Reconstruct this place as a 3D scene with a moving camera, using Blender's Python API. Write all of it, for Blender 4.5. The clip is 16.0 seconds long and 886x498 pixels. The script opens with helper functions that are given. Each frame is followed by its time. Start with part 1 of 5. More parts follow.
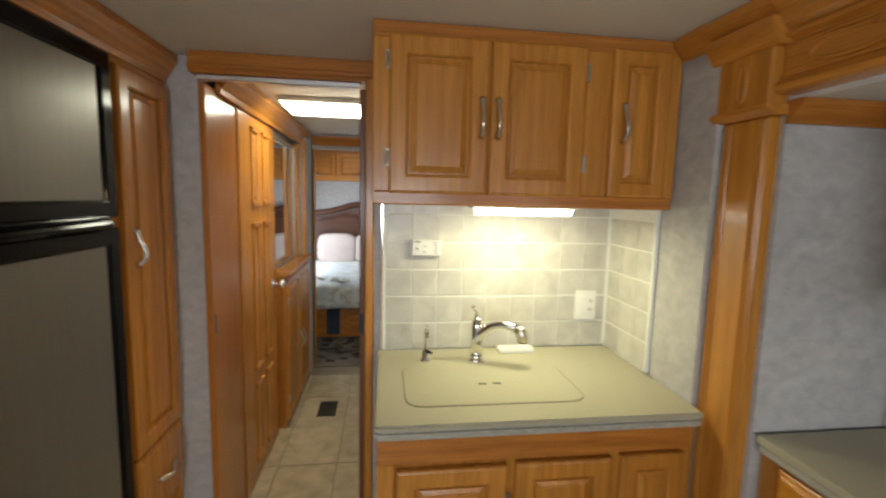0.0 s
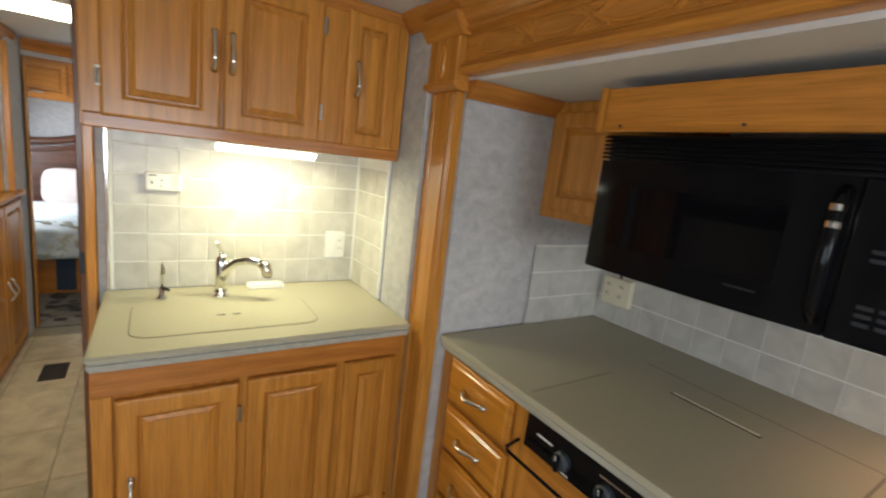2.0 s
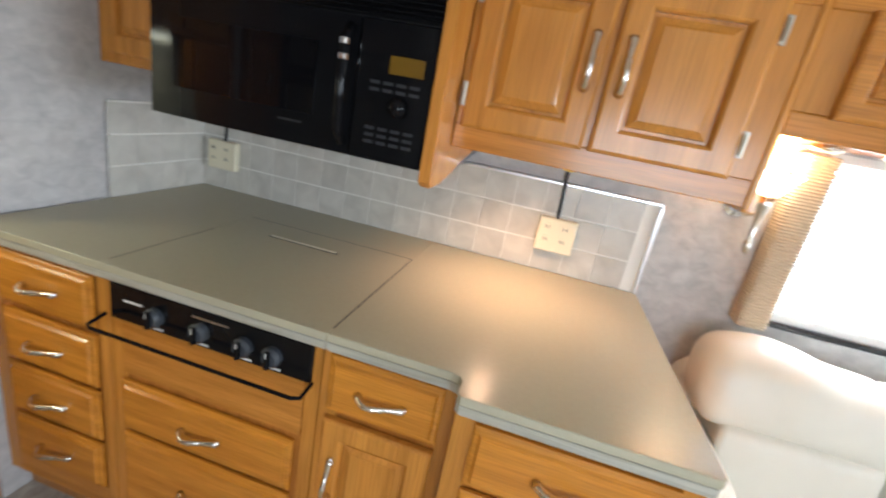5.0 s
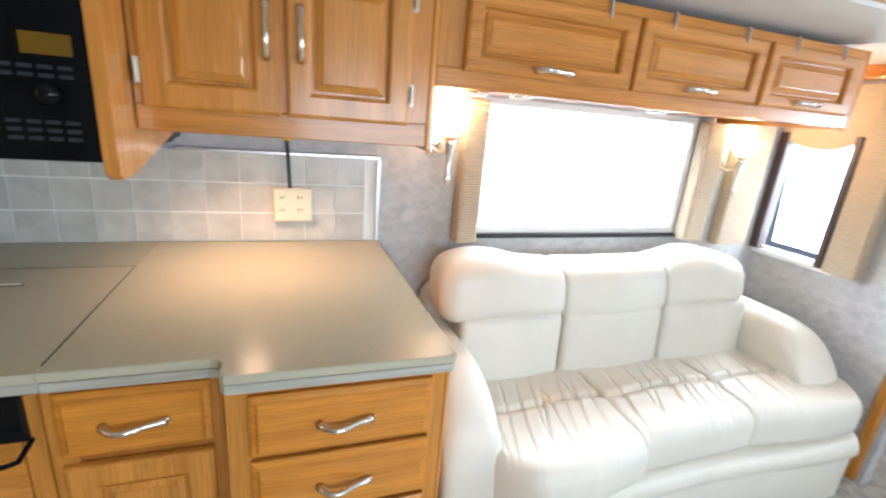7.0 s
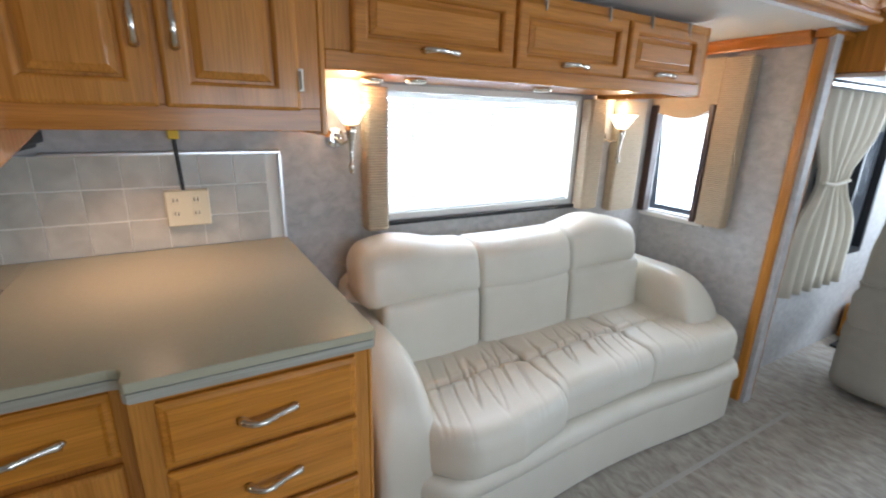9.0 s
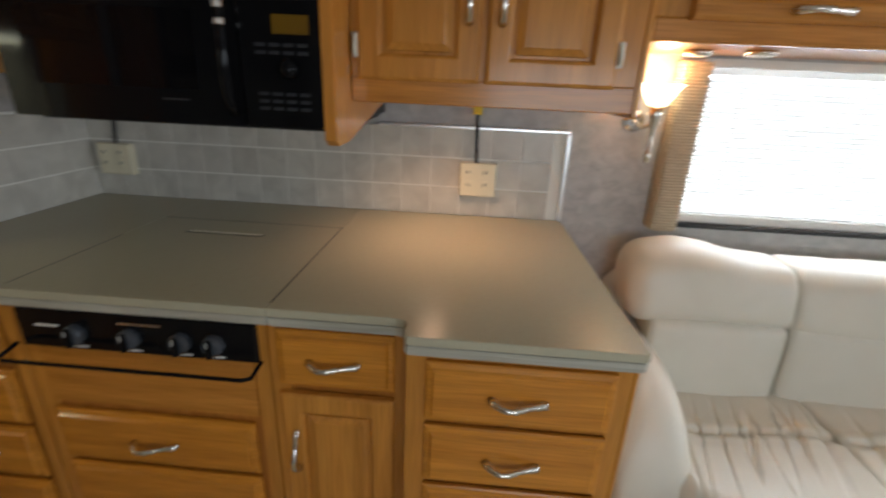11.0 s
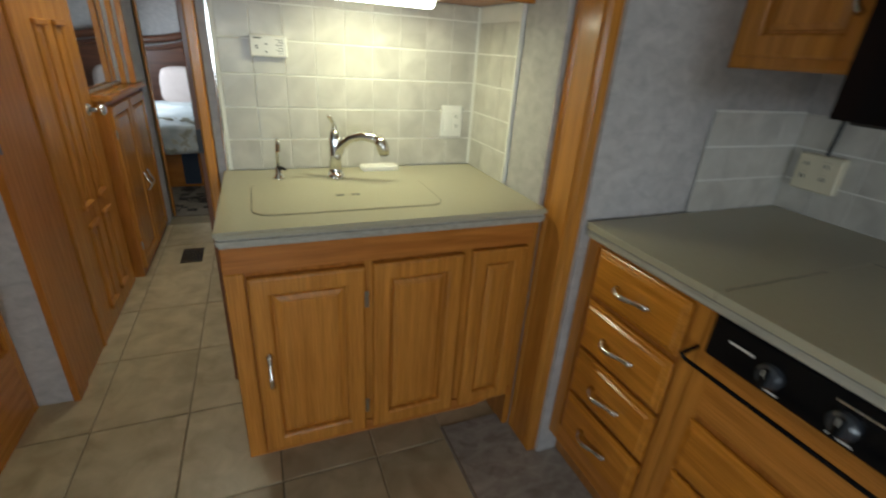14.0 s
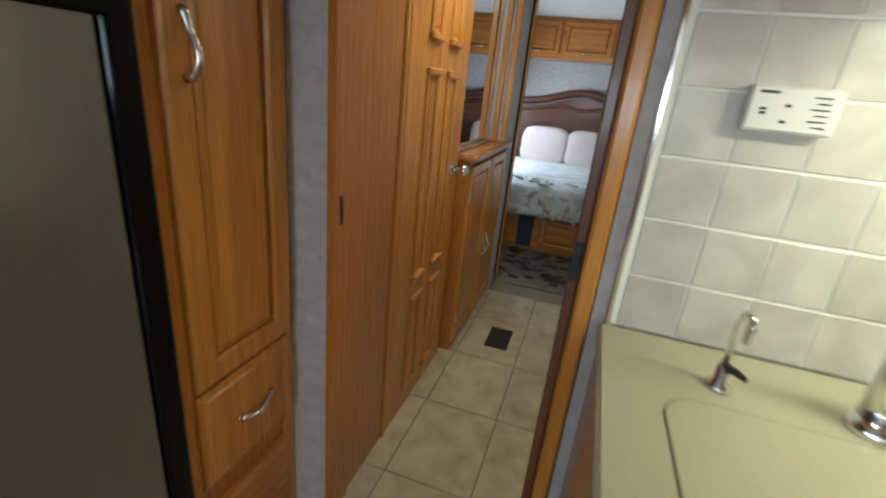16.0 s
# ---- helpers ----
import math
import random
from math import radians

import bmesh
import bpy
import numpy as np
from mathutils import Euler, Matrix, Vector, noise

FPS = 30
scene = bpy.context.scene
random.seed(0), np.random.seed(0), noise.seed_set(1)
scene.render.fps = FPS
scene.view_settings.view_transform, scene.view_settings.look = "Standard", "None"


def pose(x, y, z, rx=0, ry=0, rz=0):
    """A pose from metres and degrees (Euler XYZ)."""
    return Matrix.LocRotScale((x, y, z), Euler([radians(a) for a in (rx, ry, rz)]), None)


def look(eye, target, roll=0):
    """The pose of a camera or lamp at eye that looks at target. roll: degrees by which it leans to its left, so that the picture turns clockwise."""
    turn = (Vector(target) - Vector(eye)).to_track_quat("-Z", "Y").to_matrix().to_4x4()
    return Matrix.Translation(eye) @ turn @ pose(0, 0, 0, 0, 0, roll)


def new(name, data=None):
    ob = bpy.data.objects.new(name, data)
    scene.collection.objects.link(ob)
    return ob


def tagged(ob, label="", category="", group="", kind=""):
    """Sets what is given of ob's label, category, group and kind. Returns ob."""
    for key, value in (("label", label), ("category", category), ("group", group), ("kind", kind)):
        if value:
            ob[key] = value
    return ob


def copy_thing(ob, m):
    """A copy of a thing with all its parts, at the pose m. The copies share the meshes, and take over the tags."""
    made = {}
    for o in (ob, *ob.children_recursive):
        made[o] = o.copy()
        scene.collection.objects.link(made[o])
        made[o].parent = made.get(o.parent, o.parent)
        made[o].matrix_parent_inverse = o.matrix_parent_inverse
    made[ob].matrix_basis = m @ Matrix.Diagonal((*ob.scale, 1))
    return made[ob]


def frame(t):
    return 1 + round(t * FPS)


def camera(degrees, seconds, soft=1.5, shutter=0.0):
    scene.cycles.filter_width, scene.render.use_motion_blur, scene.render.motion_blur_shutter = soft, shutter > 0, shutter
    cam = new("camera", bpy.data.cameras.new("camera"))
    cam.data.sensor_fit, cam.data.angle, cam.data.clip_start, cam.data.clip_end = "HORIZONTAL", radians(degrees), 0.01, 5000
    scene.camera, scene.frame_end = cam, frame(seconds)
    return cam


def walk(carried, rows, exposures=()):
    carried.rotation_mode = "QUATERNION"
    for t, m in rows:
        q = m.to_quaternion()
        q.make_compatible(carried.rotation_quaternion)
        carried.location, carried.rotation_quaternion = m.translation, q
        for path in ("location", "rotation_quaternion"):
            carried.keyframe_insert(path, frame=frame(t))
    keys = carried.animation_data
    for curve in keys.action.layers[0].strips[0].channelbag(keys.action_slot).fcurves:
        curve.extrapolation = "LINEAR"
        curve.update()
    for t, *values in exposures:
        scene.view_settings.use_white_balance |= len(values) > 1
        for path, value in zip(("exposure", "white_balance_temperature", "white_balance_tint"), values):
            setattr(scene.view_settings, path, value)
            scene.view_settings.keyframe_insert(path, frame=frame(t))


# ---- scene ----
cam = camera(89.8, 16.0, soft=2.1, shutter=0.5)
PATH = [
    (0, (-0.001, 0.298, 1.547), (0.266, 2.267, 1.315), 1.4),
    (0.5, (0.047, 0.237, 1.552), (0.549, 2.15, 1.256), 3.5),
    (1, (0.09, 0.168, 1.551), (0.803, 2.008, 1.22), 4.9),
    (1.5, (0.11, 0.113, 1.543), (1.025, 1.863, 1.224), 6.0),
    (2, (0.13, 0.068, 1.529), (1.221, 1.703, 1.161), 6.7),
    (2.5, (0.147, 0.027, 1.512), (1.369, 1.553, 1.091), 7.3),
    (3, (0.162, -0.014, 1.49), (1.526, 1.378, 1.041), 9.2),
    (3.5, (0.183, -0.057, 1.472), (1.661, 1.193, 0.969), 10.7),
    (4, (0.194, -0.087, 1.461), (1.788, 0.99, 0.915), 11.1),
    (4.5, (0.199, -0.11, 1.451), (1.963, 0.628, 0.865), 11.1),
    (7, (0.109, -0.198, 1.451), (1.914, -0.83, 0.866), 5.0),
    (7.5, (0.062, -0.228, 1.441), (1.798, -1.023, 0.85), 2.5),
    (8, (0.06, -0.231, 1.457), (1.705, -1.182, 0.832), 1.9),
    (8.2, (0.049, -0.226, 1.406), (1.654, -1.276, 0.84), 1.6),
    (10.5, (0.131, -0.202, 1.414), (2.009, -0.459, 0.776), 2.2),
    (11, (0.167, -0.173, 1.408), (2.039, -0.063, 0.714), 2.6),
    (11.5, (0.195, -0.133, 1.403), (1.951, 0.406, 0.613), 2.6),
    (12, (0.215, -0.074, 1.404), (1.788, 0.785, 0.515), 2.9),
    (12.5, (0.22, -0.014, 1.388), (1.5, 1.224, 0.477), 2.4),
    (13, (0.199, 0.061, 1.376), (1.132, 1.588, 0.483), 2.3),
    (13.5, (0.153, 0.153, 1.373), (0.925, 1.777, 0.497), 2.9),
    (14, (0.107, 0.311, 1.379), (0.825, 1.99, 0.563), 4.0),
    (14.5, (0.051, 0.486, 1.383), (0.451, 2.291, 0.618), 4.0),
    (15, (0.048, 0.724, 1.358), (-0.155, 2.591, 0.67), 5.1),
    (15.5, (0.009, 0.937, 1.346), (-0.561, 2.722, 0.646), 5.0),
    (16, (-0.096, 1.179, 1.34), (-0.64, 2.977, 0.652), 5.9),
]
EXPOSURES = [(0, 0.04, 6350, 8), (1.5, 0.02, 6250, 8), (2, 0.35, 6200, 8), (2.5, 0.6, 6100, 8), (3.5, 0.58, 5950, 8), (4.5, 0.82, 5900, 8), (7, 0.9, 5550, 7), (7.5, 0.76, 5500, 7), (8.2, 0.42, 5400, 7),
             (10.3, -0.65, 5850, 7), (10.6, -0.6, 5900, 7), (11, -0.3, 6150, 8), (11.5, 0.28, 6200, 7), (12, 0.88, 6100, 6), (12.5, 1.02, 6050, 5), (13, 0.94, 6050, 3), (13.5, 0.45, 6150, 4), (14, -0.4, 5950, 4),
             (14.5, -0.7, 5750, 3), (15, -0.95, 5600, 4), (15.5, -0.52, 5650, 5), (16, -0.08, 5650, 6)]
walk(cam, [(t, look(eye, target, roll)) for t, eye, target, roll in PATH], EXPOSURES)

# ---------------------------------------------------------------- world and lamps
SUN_EL, SUN_AZ = radians(55), radians(0)
world = bpy.data.worlds.new("world")
scene.world = world
world.use_nodes = True
wn = world.node_tree.nodes
sky = wn.new("ShaderNodeTexSky")
sky.sky_type, sky.sun_disc, sky.sun_elevation, sky.sun_rotation = "NISHITA", False, SUN_EL, SUN_AZ
world.node_tree.links.new(sky.outputs[0], wn["Background"].inputs[0])
wn["Background"].inputs[1].default_value = 0.15


def lamp(name, kind, m, energy, color, size=0.1, size_y=0.1):
    data = bpy.data.lights.new(name, kind)
    data.energy, data.color = energy, color
    if kind == "AREA":
        data.shape, data.size, data.size_y = "RECTANGLE", size, size_y
    elif kind == "SUN":
        data.angle = size
    else:
        data.shadow_soft_size = size
    ob = new(name, data)
    ob.matrix_basis = m
    return ob


DAY = (0.90, 0.95, 1.0)
WARM = (1.0, 0.60, 0.28)
TUBE = (1.0, 0.94, 0.55)
lamp("sun", "SUN", look((0, 0, 0), (-math.sin(SUN_AZ) * math.cos(SUN_EL), -math.cos(SUN_AZ) * math.cos(SUN_EL), -math.sin(SUN_EL))), 3.0, (1, 0.95, 0.88), radians(0.5))
lamp("daylight", "AREA", look((1.95, -1.45, 1.25), (0, -1.45, 1.24)), 52, DAY, 1.5, 0.8)
lamp("daylight", "AREA", look((1.63, -2.73, 1.19), (1.6, 0, 0.9)), 5, DAY, 0.38, 0.55)
lamp("daylight", "AREA", look((-1.36, -0.9, 1.25), (1, -0.9, 0.9)), 18, DAY, 1.3, 0.6)
lamp("daylight", "AREA", look((0.0, -4.75, 1.3), (0, 0, 0.9)), 66, DAY, 1.9, 0.8)
lamp("daylight", "AREA", look((-1.3, 5.9, 1.2), (0.5, 5.9, 0.6)), 27, (0.85, 0.92, 1.0), 0.8, 0.5)
lamp("sink_tube", "AREA", look((0.47, 1.757, 1.488), (0.47, 1.76, 0)), 3.4, TUBE, 0.34, 0.05)
lamp("hall_tube", "AREA", look((-0.30, 2.86, 1.985), (-0.30, 2.86, 0)), 3.0, (1, 0.95, 0.80), 0.42, 0.24)
lamp("puck_bulb", "SPOT", look((1.50, -0.07, 1.345), (1.48, -0.07, 0)), 7.5, (1.0, 0.58, 0.34), 0.02)
bpy.data.lights["puck_bulb"].spot_size, bpy.data.lights["puck_bulb"].spot_blend = radians(130), 0.9
lamp("sconce_bulb", "POINT", pose(1.70, -0.745, 1.47), 3.2, WARM, 0.025)
lamp("sconce_bulb", "POINT", pose(1.70, -2.20, 1.47), 3.2, WARM, 0.025)


# ---------------------------------------------------------------- materials
def material(name, base, rough=0.5, metal=0.0, dark=None, scale=(8, 8, 8), contrast=0.5, detail=5, bump=0.0, bump_scale=120.0,
             emit=0.0, random_shift=0.0, coat=0.0, fine=0.0, spec=0.5):
    """Base colour varied by a stretched noise towards dark, with fine relief."""
    m = bpy.data.materials.new(name)
    m.use_nodes = True
    n, l = m.node_tree.nodes, m.node_tree.links
    b = n["Principled BSDF"]
    b.inputs["Base Color"].default_value = (*base, 1)
    b.inputs["Roughness"].default_value, b.inputs["Metallic"].default_value = rough, metal
    b.inputs["Coat Weight"].default_value = coat
    b.inputs["Coat Roughness"].default_value = 0.12
    b.inputs["Specular IOR Level"].default_value = spec
    if emit:
        b.inputs["Emission Color"].default_value, b.inputs["Emission Strength"].default_value = (*base, 1), emit
    tex = n.new("ShaderNodeTexCoord")
    info = n.new("ShaderNodeObjectInfo")
    shift = n.new("ShaderNodeVectorMath")
    shift.operation = "MULTIPLY_ADD"
    l.new(info.outputs["Random"], shift.inputs[0])
    shift.inputs[1].default_value = (7.3, 3.1, 5.7)
    l.new(tex.outputs["Object"], shift.inputs[2])
    if dark:
        mapping = n.new("ShaderNodeMapping")
        mapping.inputs["Scale"].default_value = scale
        l.new(shift.outputs[0], mapping.inputs[0])
        noise_tex = n.new("ShaderNodeTexNoise")
        noise_tex.inputs["Scale"].default_value, noise_tex.inputs["Detail"].default_value = 1.0, detail
        noise_tex.inputs["Distortion"].default_value = 0.6
        l.new(mapping.outputs[0], noise_tex.inputs["Vector"])
        ramp = n.new("ShaderNodeValToRGB")
        ramp.color_ramp.elements[0].position, ramp.color_ramp.elements[1].position = 0.5 - contrast / 2, 0.5 + contrast / 2
        ramp.color_ramp.elements[0].color, ramp.color_ramp.elements[1].color = (*dark, 1), (*base, 1)
        l.new(noise_tex.outputs[0], ramp.inputs[0])
        out = ramp.outputs[0]
        if fine:
            small = n.new("ShaderNodeTexNoise")
            small.inputs["Scale"].default_value, small.inputs["Detail"].default_value = 5.0, 3
            l.new(mapping.outputs[0], small.inputs["Vector"])
            mix = n.new("ShaderNodeMix")
            mix.data_type, mix.blend_type = "RGBA", "MULTIPLY"
            mix.inputs[0].default_value = fine
            l.new(out, mix.inputs[6])
            l.new(small.outputs[0], mix.inputs[7])
            out = mix.outputs[2]
        if random_shift:
            value = n.new("ShaderNodeMapRange")
            value.inputs[3].default_value, value.inputs[4].default_value = 1 - random_shift, 1 + random_shift
            l.new(info.outputs["Random"], value.inputs[0])
            hsv = n.new("ShaderNodeHueSaturation")
            l.new(value.outputs[0], hsv.inputs["Value"])
            l.new(out, hsv.inputs["Color"])
            out = hsv.outputs[0]
        l.new(out, b.inputs["Base Color"])
    if bump:
        fine_tex = n.new("ShaderNodeTexNoise")
        fine_tex.inputs["Scale"].default_value, fine_tex.inputs["Detail"].default_value = bump_scale, 4
        l.new(shift.outputs[0], fine_tex.inputs["Vector"])
        bm_node = n.new("ShaderNodeBump")
        bm_node.inputs["Strength"].default_value, bm_node.inputs["Distance"].default_value = bump, 0.002
        l.new(fine_tex.outputs[0], bm_node.inputs["Height"])
        l.new(bm_node.outputs[0], b.inputs["Normal"])
    return m


def oak(name, along, base=(0.66, 0.285, 0.045), dark=(0.51, 0.198, 0.028), rough=0.27):
    """Honey oak: broad figure and fine pores, drawn out along one axis, under satin varnish."""
    m = material(name, base, rough, dark=dark, scale=tuple(1.6 if a == along else 22 for a in "xyz"), contrast=0.5, detail=6, coat=0.2, spec=0.4)
    n, l = m.node_tree.nodes, m.node_tree.links
    b = n["Principled BSDF"]
    shift = next(k for k in n if k.type == "VECT_MATH")
    mapping = n.new("ShaderNodeMapping")
    mapping.inputs["Scale"].default_value = tuple(9 if a == along else 260 for a in "xyz")
    l.new(shift.outputs[0], mapping.inputs[0])
    pores = n.new("ShaderNodeTexNoise")
    pores.inputs["Scale"].default_value, pores.inputs["Detail"].default_value = 1.0, 3
    l.new(mapping.outputs[0], pores.inputs["Vector"])
    level = n.new("ShaderNodeMapRange")
    level.inputs[1].default_value, level.inputs[2].default_value = 0.35, 0.6
    level.inputs[3].default_value, level.inputs[4].default_value = 0.81, 1.02
    l.new(pores.outputs[0], level.inputs[0])
    # cathedral figure
    figure = n.new("ShaderNodeMapping")
    figure.inputs["Scale"].default_value = tuple(1.1 if a == along else 7 for a in "xyz")
    l.new(shift.outputs[0], figure.inputs[0])
    wave = n.new("ShaderNodeTexWave")
    wave.wave_type, wave.rings_direction = "RINGS", along.upper()
    wave.inputs["Scale"].default_value, wave.inputs["Distortion"].default_value, wave.inputs["Detail"].default_value = 1.5, 5.0, 2.0
    l.new(figure.outputs[0], wave.inputs["Vector"])
    wlevel = n.new("ShaderNodeMapRange")
    wlevel.inputs[3].default_value, wlevel.inputs[4].default_value = 0.87, 1.0
    l.new(wave.outputs["Fac"], wlevel.inputs[0])
    both = n.new("ShaderNodeMath")
    both.operation = "MULTIPLY"
    l.new(level.outputs[0], both.inputs[0])
    l.new(wlevel.outputs[0], both.inputs[1])
    hsv = n.new("ShaderNodeHueSaturation")
    old = b.inputs["Base Color"].links[0].from_socket
    l.new(old, hsv.inputs["Color"])
    l.new(both.outputs[0], hsv.inputs["Value"])
    l.new(hsv.outputs[0], b.inputs["Base Color"])
    bump = n.new("ShaderNodeBump")
    bump.inputs["Strength"].default_value, bump.inputs["Distance"].default_value = 0.25, 0.001
    l.new(pores.outputs[0], bump.inputs["Height"])
    l.new(bump.outputs[0], b.inputs["Normal"])
    return m


OAK = {"z": oak("oak_z", "z"), "x": oak("oak_x", "x", (0.58, 0.222, 0.040), (0.43, 0.150, 0.025)), "y": oak("oak_y", "y", (0.64, 0.268, 0.044), (0.50, 0.190, 0.027))}
# darker copy of the oak, shade put into its colour, for carcasses and toe kicks
OAK_SHADE = oak("oak_shadow_side", "z", (0.48, 0.21, 0.05), (0.38, 0.15, 0.03), 0.4)
OAK_PLY = oak("oak_veneer", "z", (0.50, 0.186, 0.032), (0.46, 0.165, 0.027), 0.22)
DRAWER = oak("oak_drawer_front", "y", (0.68, 0.275, 0.030), (0.52, 0.190, 0.018), 0.24)
WALNUT = oak("walnut", "x", (0.16, 0.06, 0.03), (0.08, 0.03, 0.015), 0.35)
TILE = material("glazed_stone_tile", (0.66, 0.635, 0.57), 0.28, dark=(0.43, 0.41, 0.365), scale=(11, 11, 11), contrast=0.55, detail=8, bump=0.15, bump_scale=60, random_shift=0.045)
GROUT = material("grout", (0.86, 0.85, 0.80), 0.85, dark=(0.78, 0.77, 0.71), bump=0.2)
PAPER = material("wallpaper", (0.60, 0.578, 0.555), 0.75, dark=(0.42, 0.405, 0.395), scale=(22, 22, 30), contrast=0.5, detail=9, fine=0.10, bump=0.3, bump_scale=160)
CEIL = material("ceiling_vinyl", (0.72, 0.70, 0.65), 0.7, dark=(0.66, 0.64, 0.60), scale=(3, 3, 3), bump=0.15, bump_scale=300)
COUNTER = material("solid_surface", (0.44, 0.41, 0.30), 0.25, dark=(0.415, 0.386, 0.282), scale=(90, 90, 90), contrast=0.6, spec=0.32)
EDGE = material("counter_edge_band", (0.48, 0.465, 0.40), 0.4, dark=(0.30, 0.28, 0.22), scale=(40, 6, 150), contrast=0.5)
CHROME = material("chrome", (0.82, 0.82, 0.82), 0.10, 1.0)
NICKEL = material("brushed_nickel", (0.72, 0.68, 0.60), 0.24, 1.0)
HINGE = material("dull_hinge_metal", (0.42, 0.38, 0.30), 0.42, 1.0)
ALU = material("aluminium_strip", (0.80, 0.80, 0.80), 0.3, 1.0)
BLACK = material("black_enamel", (0.006, 0.006, 0.007), 0.10, spec=0.14)
BLACK_MATTE = material("black_plastic", (0.015, 0.015, 0.016), 0.45)
GLASS_DARK = material("dark_oven_glass", (0.004, 0.004, 0.005), 0.04, spec=0.2)
GREYPRINT = material("grey_print", (0.018, 0.020, 0.026), 0.5)
AMBER = material("amber_display", (0.15, 0.08, 0.003), 0.3, emit=0.02)
KNOB = material("smoke_grey_plastic", (0.045, 0.05, 0.06), 0.2)
STEEL = material("fridge_panel", (0.24, 0.235, 0.215), 0.30, 0.5, dark=(0.205, 0.20, 0.185), scale=(3, 60, 3), contrast=0.8)
WHITE = material("white_plastic", (0.80, 0.79, 0.75), 0.4)
IVORY = material("ivory_plastic", (0.74, 0.68, 0.50), 0.4)
YELLOW = material("yellow_tape", (0.75, 0.52, 0.02), 0.5)
LEATHER = material("cream_leather", (0.76, 0.715, 0.61), 0.40, dark=(0.70, 0.65, 0.54), scale=(6, 6, 6), contrast=0.6, bump=0.25, bump_scale=220)
SEAT_CLOTH = material("taupe_seat_cover", (0.42, 0.40, 0.34), 0.8, dark=(0.36, 0.34, 0.29), scale=(10, 10, 10), bump=0.3, bump_scale=250)
FABRIC = material("pleated_fabric", (0.54, 0.44, 0.31), 0.85, dark=(0.43, 0.345, 0.24), scale=(30, 30, 200), contrast=0.5, bump=0.3, bump_scale=300)
CURTAIN = material("curtain_cloth", (0.66, 0.61, 0.50), 0.9, dark=(0.58, 0.53, 0.43), scale=(40, 40, 6), bump=0.2)
FLOOR_TILE = material("floor_tile", (0.60, 0.505, 0.325), 0.36, dark=(0.36, 0.29, 0.17), scale=(8, 8, 8), contrast=0.45, detail=7, bump=0.25, bump_scale=50, random_shift=0.08)
FLOOR_GROUT = material("floor_grout", (0.30, 0.245, 0.16), 0.9, dark=(0.20, 0.165, 0.10), bump=0.3)
CARPET = material("grey_streaked_carpet", (0.50, 0.46, 0.40), 0.95, dark=(0.23, 0.20, 0.165), scale=(16, 30, 30), contrast=0.55, detail=8, bump=0.9, bump_scale=420)
RUG = material("bedroom_carpet", (0.24, 0.20, 0.15), 0.95, dark=(0.13, 0.11, 0.085), scale=(20, 20, 20), bump=0.6, bump_scale=300)
RUG_MARK = material("carpet_mark", (0.04, 0.035, 0.03), 0.95)
FROST = material("frosted_shade", (1.0, 0.80, 0.52), 0.5, emit=7.0)
TUBE_LENS = material("lamp_lens", (1.0, 0.96, 0.72), 0.4, emit=13.0)
BLIND = material("blind_slat", (0.82, 0.82, 0.80), 0.5)


def let_light_through(m, share):
    """Thin vinyl or cloth that glows when lit from behind."""
    n, l = m.node_tree.nodes, m.node_tree.links
    thin = n.new("ShaderNodeBsdfTranslucent")
    thin.inputs["Color"].default_value = m.node_tree.nodes["Principled BSDF"].inputs["Base Color"].default_value
    mix = n.new("ShaderNodeMixShader")
    mix.inputs[0].default_value = share
    l.new(n["Principled BSDF"].outputs[0], mix.inputs[1])
    l.new(thin.outputs[0], mix.inputs[2])
    l.new(mix.outputs[0], n["Material Output"].inputs["Surface"])


let_light_through(BLIND, 0.36)
DARKFRAME = material("dark_window_frame", (0.06, 0.028, 0.018), 0.4)
QUILT = material("quilt", (0.66, 0.66, 0.63), 0.85, dark=(0.42, 0.45, 0.45), scale=(6, 6, 6), contrast=0.4, detail=3, bump=0.3)
LEAF = material("quilt_leaf_print", (0.52, 0.49, 0.40), 0.85, dark=(0.40, 0.38, 0.30), scale=(30, 30, 30))
PILLOW = material("pillow_cloth", (0.55, 0.46, 0.42), 0.9, dark=(0.49, 0.40, 0.36), bump=0.3)
NAVY = material("navy_cloth", (0.02, 0.03, 0.05), 0.8)
VENT = material("dark_bronze_grille", (0.07, 0.055, 0.04), 0.45, 0.5)
GROUND = material("asphalt", (0.10, 0.10, 0.10), 0.9, dark=(0.06, 0.06, 0.06), scale=(2, 2, 2), bump=0.5, bump_scale=40)
MIRROR = material("mirror_glass", (0.85, 0.87, 0.86), 0.02, 1.0)


def glass_material():
    m = bpy.data.materials.new("window_glass")
    m.use_nodes = True
    b = m.node_tree.nodes["Principled BSDF"]
    b.inputs["Transmission Weight"].default_value, b.inputs["Roughness"].default_value, b.inputs["IOR"].default_value = 1.0, 0.0, 1.02
    return m


GLASS = glass_material()


# ---------------------------------------------------------------- modelling helpers
def thing(name, loc, label, category, group="", kind=""):
    ob = new(name)
    ob.empty_display_size = 0.05
    ob.matrix_basis = Matrix.Translation(loc)
    return tagged(ob, label, category, group, kind)


def part(name, bm, mat, parent=None, label="", smooth=False):
    """Links a bmesh, built in world metres, as one mesh under a thing or a part."""
    me = bpy.data.meshes.new(name)
    bm.normal_update()
    bm.to_mesh(me)
    bm.free()
    me.materials.append(mat)
    if smooth:
        me.polygons.foreach_set("use_smooth", [True] * len(me.polygons))
    ob = new(name, me)
    if parent:
        ob.parent = parent
        ob.matrix_parent_inverse = parent.matrix_basis.inverted()
    return tagged(ob, label)


